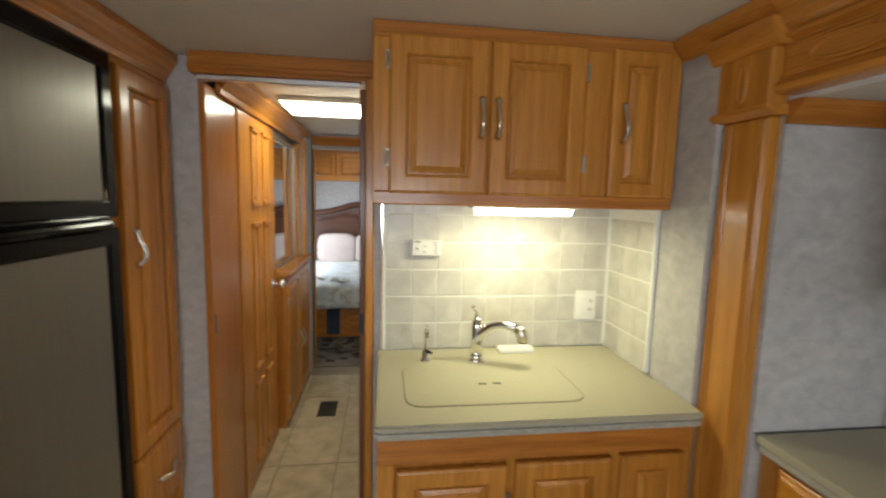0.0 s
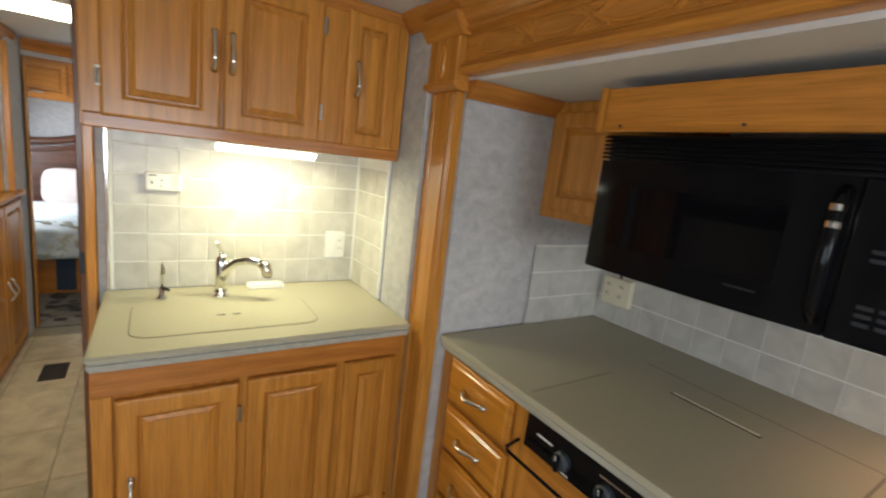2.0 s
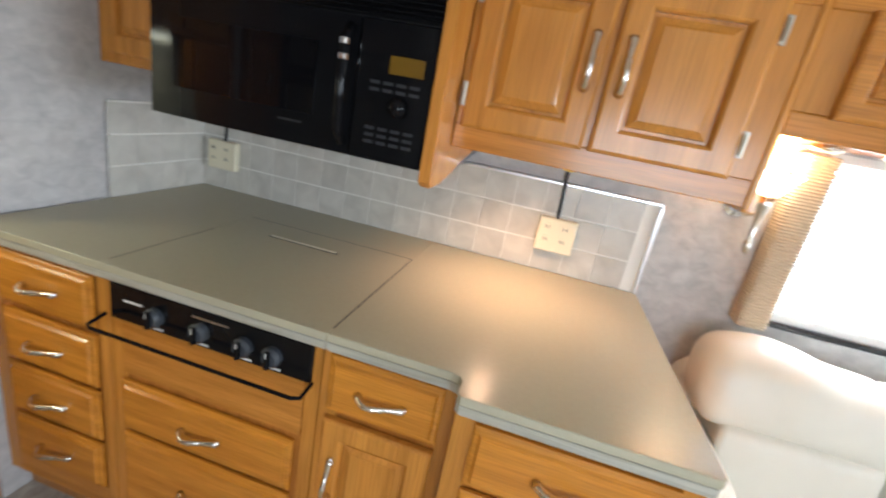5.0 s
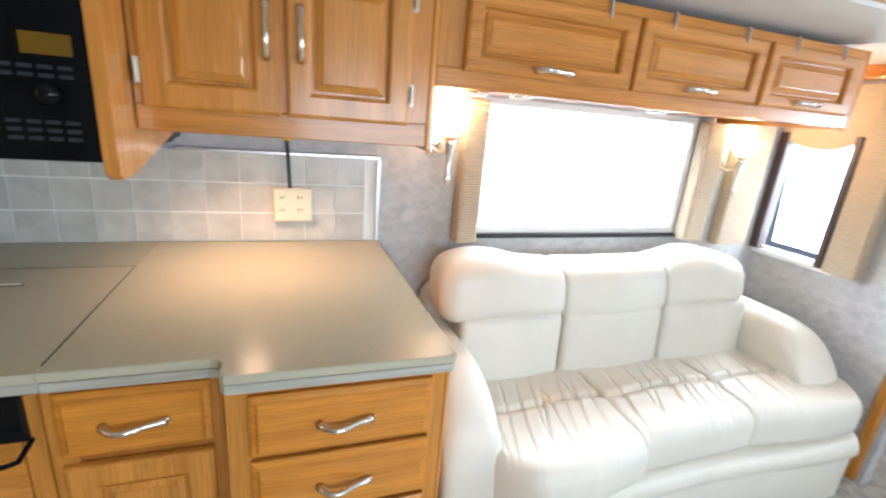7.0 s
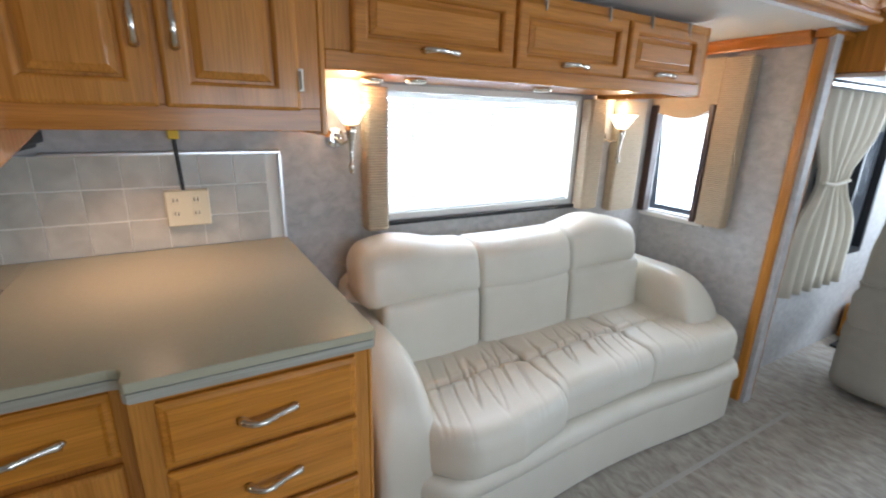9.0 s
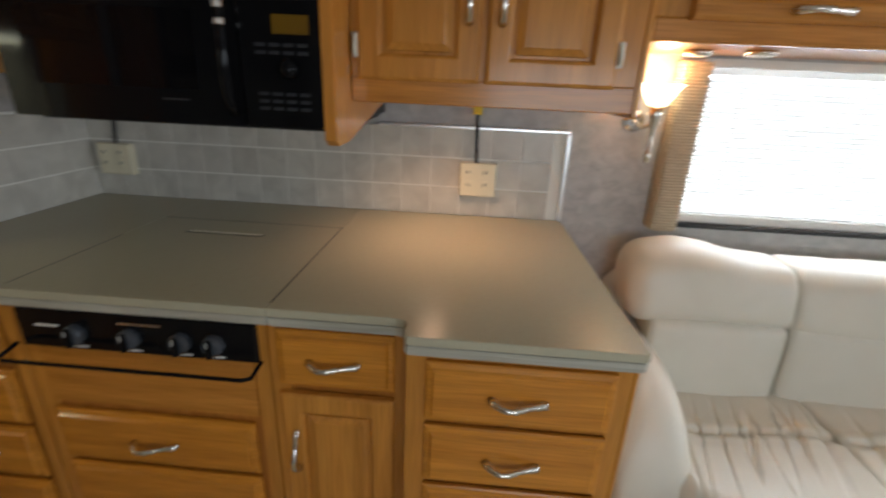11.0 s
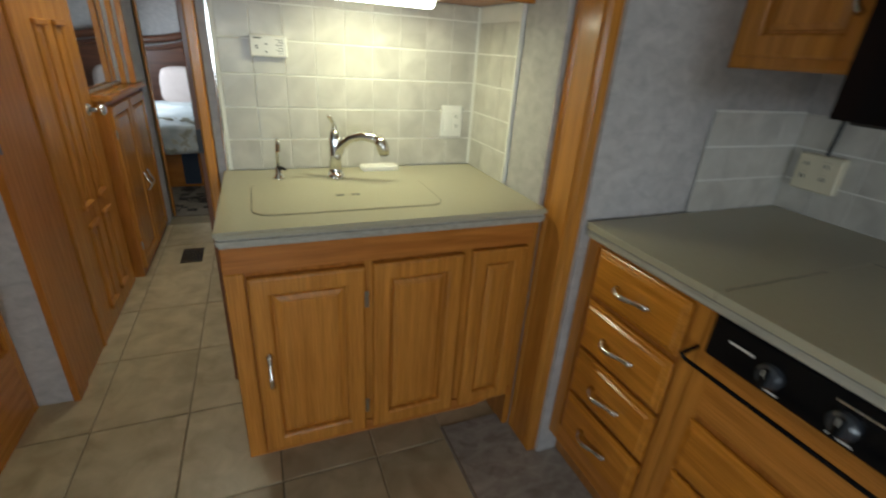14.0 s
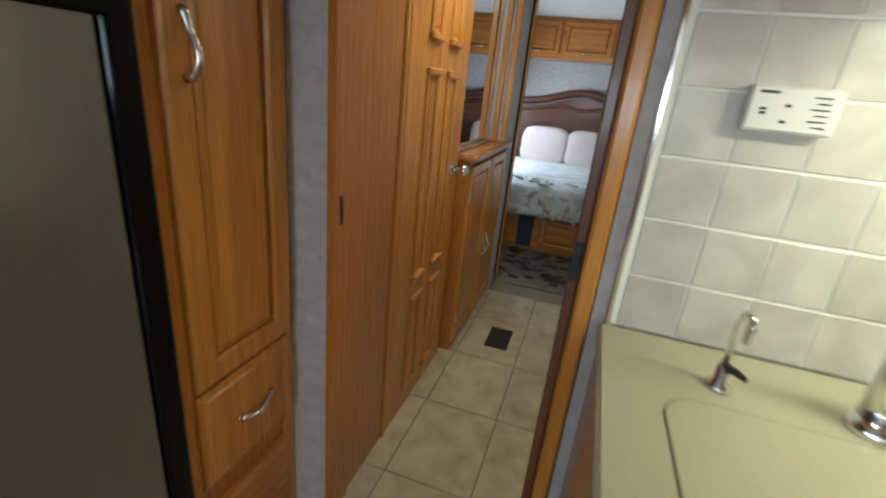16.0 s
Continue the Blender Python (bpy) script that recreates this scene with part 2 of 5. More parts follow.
def box(x0, x1, y0, y1, z0, z1, bev=0.002, bm=None, seg=1):
    bm = bm or bmesh.new()
    geo = bmesh.ops.create_cube(bm, size=1.0)
    for v in geo["verts"]:
        v.co = Vector((x0 + (v.co.x + 0.5) * (x1 - x0), y0 + (v.co.y + 0.5) * (y1 - y0), z0 + (v.co.z + 0.5) * (z1 - z0)))
    if bev:
        edges = {e for v in geo["verts"] for e in v.link_edges}
        bmesh.ops.bevel(bm, geom=list(edges), offset=bev, segments=seg, affect="EDGES")
    return bm


def prism(points, axis, lo, hi, bev=0.0, bm=None):
    """A polygon drawn in the plane across axis, pushed from lo to hi. Points are the two other coordinates in x, y, z order."""
    bm = bm or bmesh.new()

    def at(p, d):
        return {"x": (d, p[0], p[1]), "y": (p[0], d, p[1]), "z": (p[0], p[1], d)}[axis]
    a = [bm.verts.new(at(p, lo)) for p in points]
    b = [bm.verts.new(at(p, hi)) for p in points]
    n = len(points)
    faces = [bm.faces.new(a[::-1]), bm.faces.new(b)]
    for i in range(n):
        faces.append(bm.faces.new((a[i], a[(i + 1) % n], b[(i + 1) % n], b[i])))
    bmesh.ops.recalc_face_normals(bm, faces=faces)
    if bev:
        edges = [e for f in faces[:2] for e in f.edges]
        bmesh.ops.bevel(bm, geom=edges, offset=bev, segments=2, affect="EDGES")
    return bm


def loft(rings, bm=None, closed_ends=True, loop=False):
    bm = bm or bmesh.new()
    made = [[bm.verts.new(p) for p in ring] for ring in rings]
    faces = []
    pairs = list(zip(made, made[1:])) + ([(made[-1], made[0])] if loop else [])
    for a, b in pairs:
        n = len(a)
        for i in range(n):
            faces.append(bm.faces.new((a[i], a[(i + 1) % n], b[(i + 1) % n], b[i])))
    if closed_ends and not loop:
        faces.append(bm.faces.new(made[0][::-1]))
        faces.append(bm.faces.new(made[-1]))
    bmesh.ops.recalc_face_normals(bm, faces=faces)
    return bm


def tube(points, radii, seg=10, bm=None, loop=False):
    """A round bar along points, with a radius at each."""
    pts = [Vector(p) for p in points]
    n = len(pts)
    radii = radii if isinstance(radii, (list, tuple)) else [radii] * n
    rings = []
    side = None
    for i, p in enumerate(pts):
        d = (pts[(i + 1) % n] - pts[i - 1]) if loop else (pts[min(i + 1, n - 1)] - pts[max(i - 1, 0)])
        d.normalize()
        if side is None:
            side = d.orthogonal().normalized()
        side = (side - d * side.dot(d)).normalized()
        up = d.cross(side)
        rings.append([p + radii[i] * (math.cos(k) * side + math.sin(k) * up) for k in (2 * math.pi * j / seg for j in range(seg))])
    return loft(rings, bm, not loop, loop)


def frame_of(o, u, v, n):
    u, v, n = Vector(u), Vector(v), Vector(n)
    return Matrix(((u.x, v.x, n.x, o[0]), (u.y, v.y, n.y, o[1]), (u.z, v.z, n.z, o[2]), (0, 0, 0, 1)))


def stepped(m, w, h, rings, u0=0.0, v0=0.0):
    """A slab with moulded edges: rectangles of (inset, height) one inside the next."""
    def ring(i, d):
        return [m @ Vector(p) for p in ((u0 + i, v0 + i, d), (u0 + w - i, v0 + i, d), (u0 + w - i, v0 + h - i, d), (u0 + i, v0 + h - i, d))]
    return loft([ring(i, d) for i, d in rings])


def framed(m, w, h, wide, t):
    """A picture-frame of mitred rails with a moulded inner edge."""
    def ring(i, d):
        return [m @ Vector(p) for p in ((i, i, d), (w - i, i, d), (w - i, h - i, d), (i, h - i, d))]
    rings = [ring(0, 0), ring(0, t - 0.006), ring(0.003, t - 0.002), ring(0.008, t), ring(wide - 0.008, t), ring(wide - 0.003, t - 0.003),
             ring(wide, t - 0.008), ring(wide, 0)]
    return loft(rings, None, False, True)


def pull(parent, c, along, out, length=0.108, mat=None):
    """An arched metal pull with flared feet and beads at its middle."""
    c, along, out = Vector(c), Vector(along), Vector(out)
    pts, rad = [], []
    for k in range(17):
        s = -1 + k / 8
        rise = 0.022 * (1 - abs(s) ** 2.6) + 0.004 - 0.008 * math.sin(s * math.pi)
        pts.append(c + along * (s * length / 2) + out * rise)
        rad.append(0.0063 + 0.0042 * abs(s) ** 3 + (0.0022 if abs(abs(s) - 0.125) < 0.01 else 0.0))
    bm = tube(pts, rad, 8)
    for s in (-1, 1):
        foot = c + along * (s * length / 2)
        tube([foot, foot + out * 0.006], [0.008, 0.006], 8, bm)
    return part("handle", bm, mat or NICKEL, parent, "brushed nickel arched pull", True)


def hinge(parent, c, along, across, out):
    c, along, across, out = (Vector(a) for a in (c, along, across, out))
    m = frame_of(c - along * 0.026 - across * 0.006, across, along, out)
    bm = stepped(m, 0.012, 0.052, [(0, 0), (0, 0.002), (0.001, 0.003)])
    tube([c - along * 0.02 + out * 0.004, c + along * 0.02 + out * 0.004], 0.004, 8, bm)
    return part("hinge", bm, HINGE, parent, "small nickel hinge")


def cabinet_door(parent, o, u, v, n, w, h, handle=None, handle_along=None, hinges=(), grain="z", wide=0.055, t=0.02, plain=False):
    """A frame-and-panel oak door with its raised panel, pull and hinges. Places of the pull and hinges are (u, v) from the corner o."""
    m = frame_of(o, u, v, n)
    if plain:
        door = part("drawer_front", stepped(m, w, h, [(0, 0), (0, t - 0.012), (0.004, t - 0.009), (0.012, t - 0.007), (0.018, t), (0.022, t)]), DRAWER if grain == "y" else OAK[grain], parent)
    else:
        door = part("door", framed(m, w, h, wide, t), OAK[grain], parent)
        part("panel", stepped(m, w - 2 * wide + 0.004, h - 2 * wide + 0.004, [(0, 0.001), (0, t - 0.017), (0.009, t - 0.017), (0.010, t - 0.011), (0.022, t - 0.006), (0.025, t - 0.0035), (0.028, t - 0.003)],
                              wide - 0.002, wide - 0.002), OAK[grain], door)
    if handle:
        pull(door, m @ Vector((handle[0], handle[1], t)), Vector(handle_along or v), n)
    for a, b in hinges:
        hinge(door, m @ Vector((a, b, t - 0.004)), v, u, n)
    return door


def cushion(c, size, e=5.0, cuts=13, wrinkle=0.004, seed=0.0, shape=None, stretch=(9, 9, 9), flush=0):
    """A soft, rounded block with creases. shape bends a point of the unit block before it is sized."""
    bm = bmesh.new()
    bmesh.ops.create_cube(bm, size=2.0)
    bmesh.ops.subdivide_edges(bm, edges=bm.edges, cuts=cuts, use_grid_fill=True)
    for v in bm.verts:
        p = v.co
        ey = flush or e
        lo, hi = 0.4, 1.0
        for _ in range(18):
            mid = (lo + hi) / 2
            if abs(p.x * mid) ** e + abs(p.y * mid) ** ey + abs(p.z * mid) ** e > 1:
                hi = mid
            else:
                lo = mid
        q = p * lo
        if shape:
            q = shape(q)
        w = Vector((q.x * size[0] / 2, q.y * size[1] / 2, q.z * size[2] / 2))
        k = noise.noise(Vector((w.x * stretch[0] + seed, w.y * stretch[1], w.z * stretch[2] + seed)))
        w += p.normalized() * (wrinkle * (k - 1.2 * max(0.0, 0.12 - abs(k)) / 0.12))
        v.co = w + Vector(c)
    return bm


def struct(name, bm, mat, label, category, parent=None):
    ob = part(name, bm, mat, parent)
    return tagged(ob, label, category, kind="structure")


def joined_boxes(rows, bev=0.0):
    bm = bmesh.new()
    for r in rows:
        box(*r, bev=bev, bm=bm)
    return bm


def moulding(name, profile, axis, lo, hi, label, mat):
    """A crown or trim length: profile in the plane across axis."""
    return struct(name, prism(profile, axis, lo, hi), mat, label, "moulding")


X, Y, Zv = Vector((1, 0, 0)), Vector((0, 1, 0)), Vector((0, 0, 1))
CZ = 2.04          # ceiling
CT = 0.95          # counter top
# ---------------------------------------------------------------- shell
struct("ground", box(-400, 400, -400, 400, -0.9, -0.8, 0), GROUND, "dark grey asphalt lot outside the motorhome", "ground")
floor = struct("floor", box(-1.3, 0.67, -1.2, 4.26, -0.06, -0.003, 0), FLOOR_GROUT, "tan tiled floor with dark grout joints", "floor")
struct("floor_carpet", joined_boxes([(0.672, 1.86, -1.2, 1.52, -0.06, 0.010), (-1.3, 1.86, -5.0, -1.203, -0.06, 0.010)], 0.004), CARPET, "grey streaked low-pile carpet beside the tiles", "carpet")
struct("floor_alcove", box(0.671, 1.0, 1.5215, 2.0, -0.06, 0.002, 0), FLOOR_TILE, "tan floor tile under the sink cabinet", "floor")
struct("carpet_seam", box(0.855, 0.873, -2.72, -0.9, 0.006, 0.0135, 0.001), material("seam_tape", (0.42, 0.40, 0.37), 0.8), "pale joint strip across the grey carpet", "trim")
struct("carpet_edge", box(0.664, 0.674, -1.2, 1.52, -0.01, 0.013, 0.003), material("carpet_binding", (0.22, 0.18, 0.14), 0.9), "bound brown edge of the carpet", "trim")
struct("floor_bedroom", box(-1.3, 1.3, 4.262, 7.0, -0.06, 0.004, 0), RUG, "brown bedroom carpet with dark dashes", "carpet")
struct("ceiling", box(-1.35, 0.96, -5.0, 4.2, CZ, CZ + 0.06, 0), CEIL, "off-white vinyl ceiling", "ceiling")
struct("ceiling_slide", box(0.986, 1.9, -2.7, 1.3635, 1.800, 1.85, 0), CEIL, "off-white lowered ceiling over the slide-out", "ceiling")
struct("ceiling_front", box(0.96, 1.3, -5.0, -2.71, CZ, CZ + 0.06, 0), CEIL, "off-white ceiling over the cab", "ceiling")
struct("ceiling_bedroom", box(-1.35, 1.35, 4.202, 7.05, 2.15, 2.2, 0), CEIL, "white bedroom ceiling", "ceiling")

# sink alcove
wall_sink = struct("wall_sink", box(-0.035, 1.0, 2.0, 2.09, -0.05, CZ, 0), PAPER, "mottled grey wallpapered partition behind the sink", "wall")
wall_alcove = struct("wall_alcove_side", box(0.92, 0.98, 1.46, 1.998, -0.05, CZ, 0), PAPER, "mottled wallpapered side wall beside the sink", "wall")
struct("grout_sink", box(0.0, 0.919, 1.994, 1.9985, CT, 1.53, 0), GROUT, "pale grout bed of the sink splashback", "splashback")
struct("grout_side", box(0.9135, 0.9185, 1.69, 1.993, CT, 1.53, 0), GROUT, "pale grout bed beside the sink", "splashback")
struct("tile_edge_strip", box(-0.010, -0.001, 1.984, 1.999, CT, 1.53, 0.002), CHROME, "bright metal edge strip of the tiles", "trim")
struct("tile_edge_side", box(0.905, 0.919, 1.676, 1.689, CT + 0.005, 1.53, 0.003), WHITE, "white plastic edge strip of the tiles", "trim")
# slide-out
struct("wall_slide_end", box(0.97, 1.86, 1.29, 1.36, -0.05, 1.799, 0), PAPER, "mottled grey wallpapered end wall of the slide-out", "wall")
W1 = (-1.995, -0.905, 0.975, 1.525)
struct("wall_slide_back", joined_boxes([(1.80, 1.86, -0.905, 1.289, -0.05, 1.799), (1.80, 1.86, -2.66, -1.995, -0.05, 1.799),
                                       (1.80, 1.86, -1.995, -0.905, -0.05, 0.975), (1.80, 1.86, -1.995, -0.905, 1.525, 1.799)]), PAPER, "mottled grey wallpapered wall behind counter and sofa", "wall")
struct("wall_slide_front", joined_boxes([(1.02, 1.44, -2.66, -2.6, -0.05, 1.799), (1.44, 1.799, -2.66, -2.6, -0.05, 0.89), (1.44, 1.799, -2.66, -2.6, 1.49, 1.799)]), PAPER,
       "mottled grey wallpapered end wall beside the sofa", "wall")
struct("grout_galley", box(1.788, 1.799, -0.495, 1.289, CT, 1.265, 0), GROUT, "pale grout bed behind the galley counter", "splashback")
struct("grout_galley_end", box(1.375, 1.787, 1.278, 1.289, CT, 1.27, 0), GROUT, "pale grout bed on the end wall", "splashback")
struct("tile_top_strip", box(1.774, 1.798, -0.505, 0.17, 1.263, 1.275, 0.003), ALU, "brushed aluminium strip on top of the tiles", "trim")
struct("tile_end_strip", box(1.774, 1.798, -0.508, -0.494, CT, 1.262, 0.003), ALU, "brushed aluminium strip at the end of the tiles", "trim")
# left side, hall and closing walls
struct("wall_hall_stub", box(-1.30, -0.685, 2.11, 2.20, -0.05, CZ, 0), PAPER, "narrow mottled grey wall between pantry and hall", "wall")
struct("wall_hall_left", box(-1.30, -0.70, 2.201, 4.26, -0.05, CZ, 0), PAPER, "grey wall behind the hall panels", "wall")
struct("wall_hall_right", box(0.05, 0.10, 2.091, 4.30, -0.05, CZ, 0), PAPER, "grey wall on the far side of the hall", "wall")
struct("wall_bedroom", joined_boxes([(-1.30, -0.60, 4.262, 4.30, -0.05, 2.15), (0.10, 1.3, 4.262, 4.30, -0.05, 2.15), (-0.60, 0.10, 4.262, 4.30, 1.93, 2.15),
                                    (-1.35, -1.3, 4.3, 5.4, -0.05, 2.15), (-1.35, -1.3, 6.4, 7.0, -0.05, 2.15), (-1.35, -1.3, 5.4, 6.4, -0.05, 0.9), (-1.35, -1.3, 5.4, 6.4, 1.5, 2.15),
                                    (1.3, 1.35, 4.3, 7.0, -0.05, 2.15), (-1.35, 1.35, 7.0, 7.05, -0.05, 2.15)]), PAPER, "grey-blue papered bedroom walls", "wall")
struct("wall_left", joined_boxes([(-1.30, -1.25, -0.2, 0.92, -0.05, CZ), (-1.30, -1.25, -5, -1.6, -0.05, CZ), (-1.30, -1.25, -1.6, -0.2, -0.05, 0.92), (-1.30, -1.25, -1.6, -0.2, 1.58, CZ),
                                 (-1.25, -0.83, 0.86, 0.93, -0.05, CZ)]), PAPER, "grey papered wall across from the sofa", "wall")
struct("wall_cab_side", joined_boxes([(1.17, 1.23, -3.12, -2.662, -0.05, CZ), (1.17, 1.23, -5, -4.05, -0.05, CZ), (1.17, 1.23, -4.05, -3.12, -0.05, 0.62), (1.17, 1.23, -4.05, -3.12, 1.60, CZ)]), PAPER,
       "pale papered side wall by the cab", "wall")
struct("wall_cab_front", joined_boxes([(-1.3, 1.23, -5.05, -5.0, -0.05, 0.75), (-1.3, 1.23, -5.05, -5.0, 1.75, CZ)]), PAPER, "wall under and over the windscreen", "wall")
struct("windscreen_pillar", tube([(1.12, -4.98, 0.72), (1.12, -4.75, 1.25), (1.13, -4.45, 1.75)], 0.035, 8), BLACK_MATTE, "black windscreen pillar", "pillar")

struct("wall_main_side", joined_boxes([(0.986, 1.03, 1.364, 1.459, -0.05, CZ + 0.05), (0.986, 1.03, -2.70, 1.3635, 1.852, CZ + 0.05), (0.986, 1.3, -2.76, -2.705, 1.80, CZ + 0.05)]), PAPER,
       "papered main side wall above the slide-out", "wall")
# pillars, fascia and crowns
pil = thing("slide_pillar", (0.95, 1.38, 0), "fluted honey oak pilaster with a carved capital", "pilaster", "pilasters of the slide-out")
bm = box(0.936, 0.975, 1.305, 1.455, 0.0, 1.765, 0.004)
for yy in (1.318, 1.332, 1.428, 1.442):
    tube([(0.9365, yy, 0.02), (0.9365, yy, 1.755)], 0.0055, 8, bm)
part("shaft", bm, OAK["z"], pil)
capital = part("capital", box(0.918, 0.975, 1.292, 1.468, 1.785, 1.93, 0.006), OAK["z"], pil)
part("base_mould", prism([(0.925, 1.765), (0.908, 1.778), (0.908, 1.790), (0.975, 1.790), (0.975, 1.765)], "y", 1.284, 1.476), OAK["y"], capital)
part("crown", prism([(0.915, 1.925), (0.905, 1.94), (0.885, 1.965), (0.885, 1.985), (0.975, 1.985), (0.975, 1.925)], "y", 1.272, 1.488), OAK["y"], capital)
part("top_crown", prism([(0.915, 1.9855), (0.900, 1.995), (0.880, 2.01), (0.876, 2.036), (0.975, 2.036), (0.975, 1.9855)], "y", 1.272, 1.488), OAK["y"], capital)
part("rosette", tube([(0.917, 1.38 + 0.012 * math.cos(a), 1.855 + 0.045 * math.sin(a)) for a in (2 * math.pi * k / 20 for k in range(20))], 0.005, 6, loop=True), OAK["z"], capital)
copy_thing(pil, Matrix.Translation((1.06, -2.66, 0)))

struct("alcove_filler", box(0.907, 0.9355, 1.457, 1.4595, 0.0, 0.904, 0), OAK["z"], "narrow oak filler beside the sink cabinet", "trim")
fascia = thing("slide_fascia", (0.95, -0.7, 1.82), "carved honey oak fascia with a chain of ovals", "fascia")
part("board", box(0.945, 0.985, -2.72, 1.29, 1.822, 1.99, 0.003), OAK["y"], fascia)
part("lower_bead", prism([(0.938, 1.812), (0.928, 1.818), (0.926, 1.830), (0.936, 1.842), (0.945, 1.843), (0.985, 1.843), (0.985, 1.812)], "y", -2.72, 1.29), OAK["y"], fascia)
part("upper_bead", prism([(0.945, 1.932), (0.926, 1.938), (0.926, 1.948), (0.934, 1.952), (0.918, 1.966), (0.914, 1.976), (0.894, 1.992), (0.884, 2.012), (0.884, 2.036), (0.985, 2.036), (0.985, 1.932)],
                         "y", -2.72, 1.271), OAK["y"], fascia)
for zz in (1.853, 1.922):
    part("thin_bead", tube([(0.944, 1.29, zz), (0.944, -2.72, zz)], 0.0045, 6), OAK["y"], fascia)
for k in range(18):
    yc = 1.13 - 0.22 * k
    oval = [(0.944, yc + 0.090 * math.cos(a), 1.8875 + 0.024 * math.sin(a)) for a in (2 * math.pi * j / 24 for j in range(24))]
    part("carved_oval", tube(oval, 0.0055, 6, loop=True), OAK["y"], fascia)
    for s in (-1, 1):
        for d in (-0.010, 0.010):
            strand = tube([(0.943, yc - 0.11 - 0.034 + d, 1.8875 - s * 0.024), (0.940, yc - 0.11 + d, 1.8875), (0.943, yc - 0.11 + 0.034 + d, 1.8875 + s * 0.024)], 0.005, 6)
            part("carved_strand", strand, OAK["y"], fascia)

CROWN = [(0, 0), (0.012, 0), (0.016, 0.012), (0.032, 0.03), (0.046, 0.048), (0.046, 0.064), (0, 0.064)]
moulding("crown_slide_end", [(1.29 - a, 1.744 + 0.86 * b) for a, b in CROWN], "x", 0.965, 1.37, "honey oak crown on the end wall of the slide-out", OAK["x"])
moulding("crown_slide_front", [(-2.6 + a, 1.744 + 0.86 * b) for a, b in CROWN], "x", 1.10, 1.60, "honey oak crown on the wall beside the sofa", OAK["x"])
moulding("crown_alcove", [(0.92 - a, 1.976 + b) for a, b in CROWN], "y", 1.489, 1.615, "honey oak crown beside the sink cupboards", OAK["y"])
moulding("crown_hall", [(-0.66 + 1.4 * a, 1.93 + 1.7 * b) for a, b in CROWN], "y", 2.21, 4.10, "honey oak crown along the hall panels", OAK["y"])
moulding("crown_hall_end", [(4.25 - a, 1.955 + 1.2 * b) for a, b in CROWN], "x", -0.60, 0.05, "honey oak crown over the bedroom opening", OAK["x"])
moulding("crown_pantry", [(-0.81 + 1.3 * a, 1.94 + 1.5 * b) for a, b in CROWN], "y", 0.93, 2.105, "honey oak crown over refrigerator and pantry", OAK["y"])
# hall opening
struct("door_header", box(-0.69, -0.035, 2.03, 2.085, 1.965, CZ, 0.004), OAK["x"], "honey oak header over the hall opening", "trim")
struct("header_bead", box(-0.69, -0.03, 2.018, 2.03, 1.975, 1.995, 0.005), OAK["x"], "rounded oak bead of the header", "trim")
struct("door_track", box(-0.67, -0.09, 2.05, 2.075, 1.945, 1.964, 0.003), ALU, "aluminium sliding door track", "track")
jamb = struct("door_jamb", box(-0.070, -0.038, 1.985, 2.10, -0.003, 1.964, 0.005), OAK["z"], "honey oak jamb of the hall opening", "trim")
pocket = thing("pocket_door", (-0.09, 2.07, 0), "edge of a dark-stained sliding pocket door", "door")
part("edge", box(-0.092, -0.0708, 2.045, 2.078, 0.004, 1.94, 0.003), oak("oak_stained", "z", (0.22, 0.085, 0.03), (0.15, 0.055, 0.02), 0.35), pocket)
part("latch", box(-0.092, -0.076, 2.040, 2.0445, 1.0, 1.08, 0.001), BLACK_MATTE, pocket, "dark metal latch")
part("latch_plate", box(-0.074, -0.0705, 2.00, 2.03, 1.01, 1.09, 0.001), BLACK_MATTE, jamb, "dark metal strike plate")

# ---------------------------------------------------------------- sink cabinet, counter, fittings
sink_cab = thing("sink_cabinet", (0.45, 1.7, 0), "honey oak sink base cabinet with three doors", "cabinet")
part("body", box(-0.012, 0.90, 1.440, 1.995, 0.19, 0.908, 0.002), OAK_PLY, sink_cab)
part("toe_kick", box(0.0, 0.90, 1.60, 1.99, 0.003, 0.189, 0), OAK_SHADE, sink_cab, "recessed toe kick")
part("top_rail", box(-0.014, 0.905, 1.432, 1.452, 0.822, 0.909, 0.002), OAK["x"], sink_cab)
part("stile", box(-0.014, 0.035, 1.432, 1.452, 0.18, 0.8215, 0.003), OAK["z"], sink_cab)
part("stile", box(0.348, 0.376, 1.436, 1.452, 0.225, 0.8215, 0.001), OAK["z"], sink_cab)
part("stile", box(0.655, 0.690, 1.436, 1.452, 0.225, 0.8215, 0.001), OAK["z"], sink_cab)
part("stile", box(0.876, 0.905, 1.436, 1.452, 0.225, 0.8215, 0.001), OAK["z"], sink_cab)
part("bottom_rail", prism([(0.036, 0.222), (0.904, 0.222), (0.904, 0.185), (0.85, 0.195), (0.75, 0.172), (0.036, 0.182)], "y", 1.434, 1.452), OAK["x"], sink_cab)
FY = 1.434
cabinet_door(sink_cab, (0.040, FY, 0.205), X, Zv, -Y, 0.307, 0.605, (0.034, 0.31), Zv, [(0.311, 0.50), (0.311, 0.10)])
cabinet_door(sink_cab, (0.372, FY, 0.205), X, Zv, -Y, 0.285, 0.610)
cabinet_door(sink_cab, (0.685, FY, 0.205), X, Zv, -Y, 0.196, 0.615, wide=0.05)

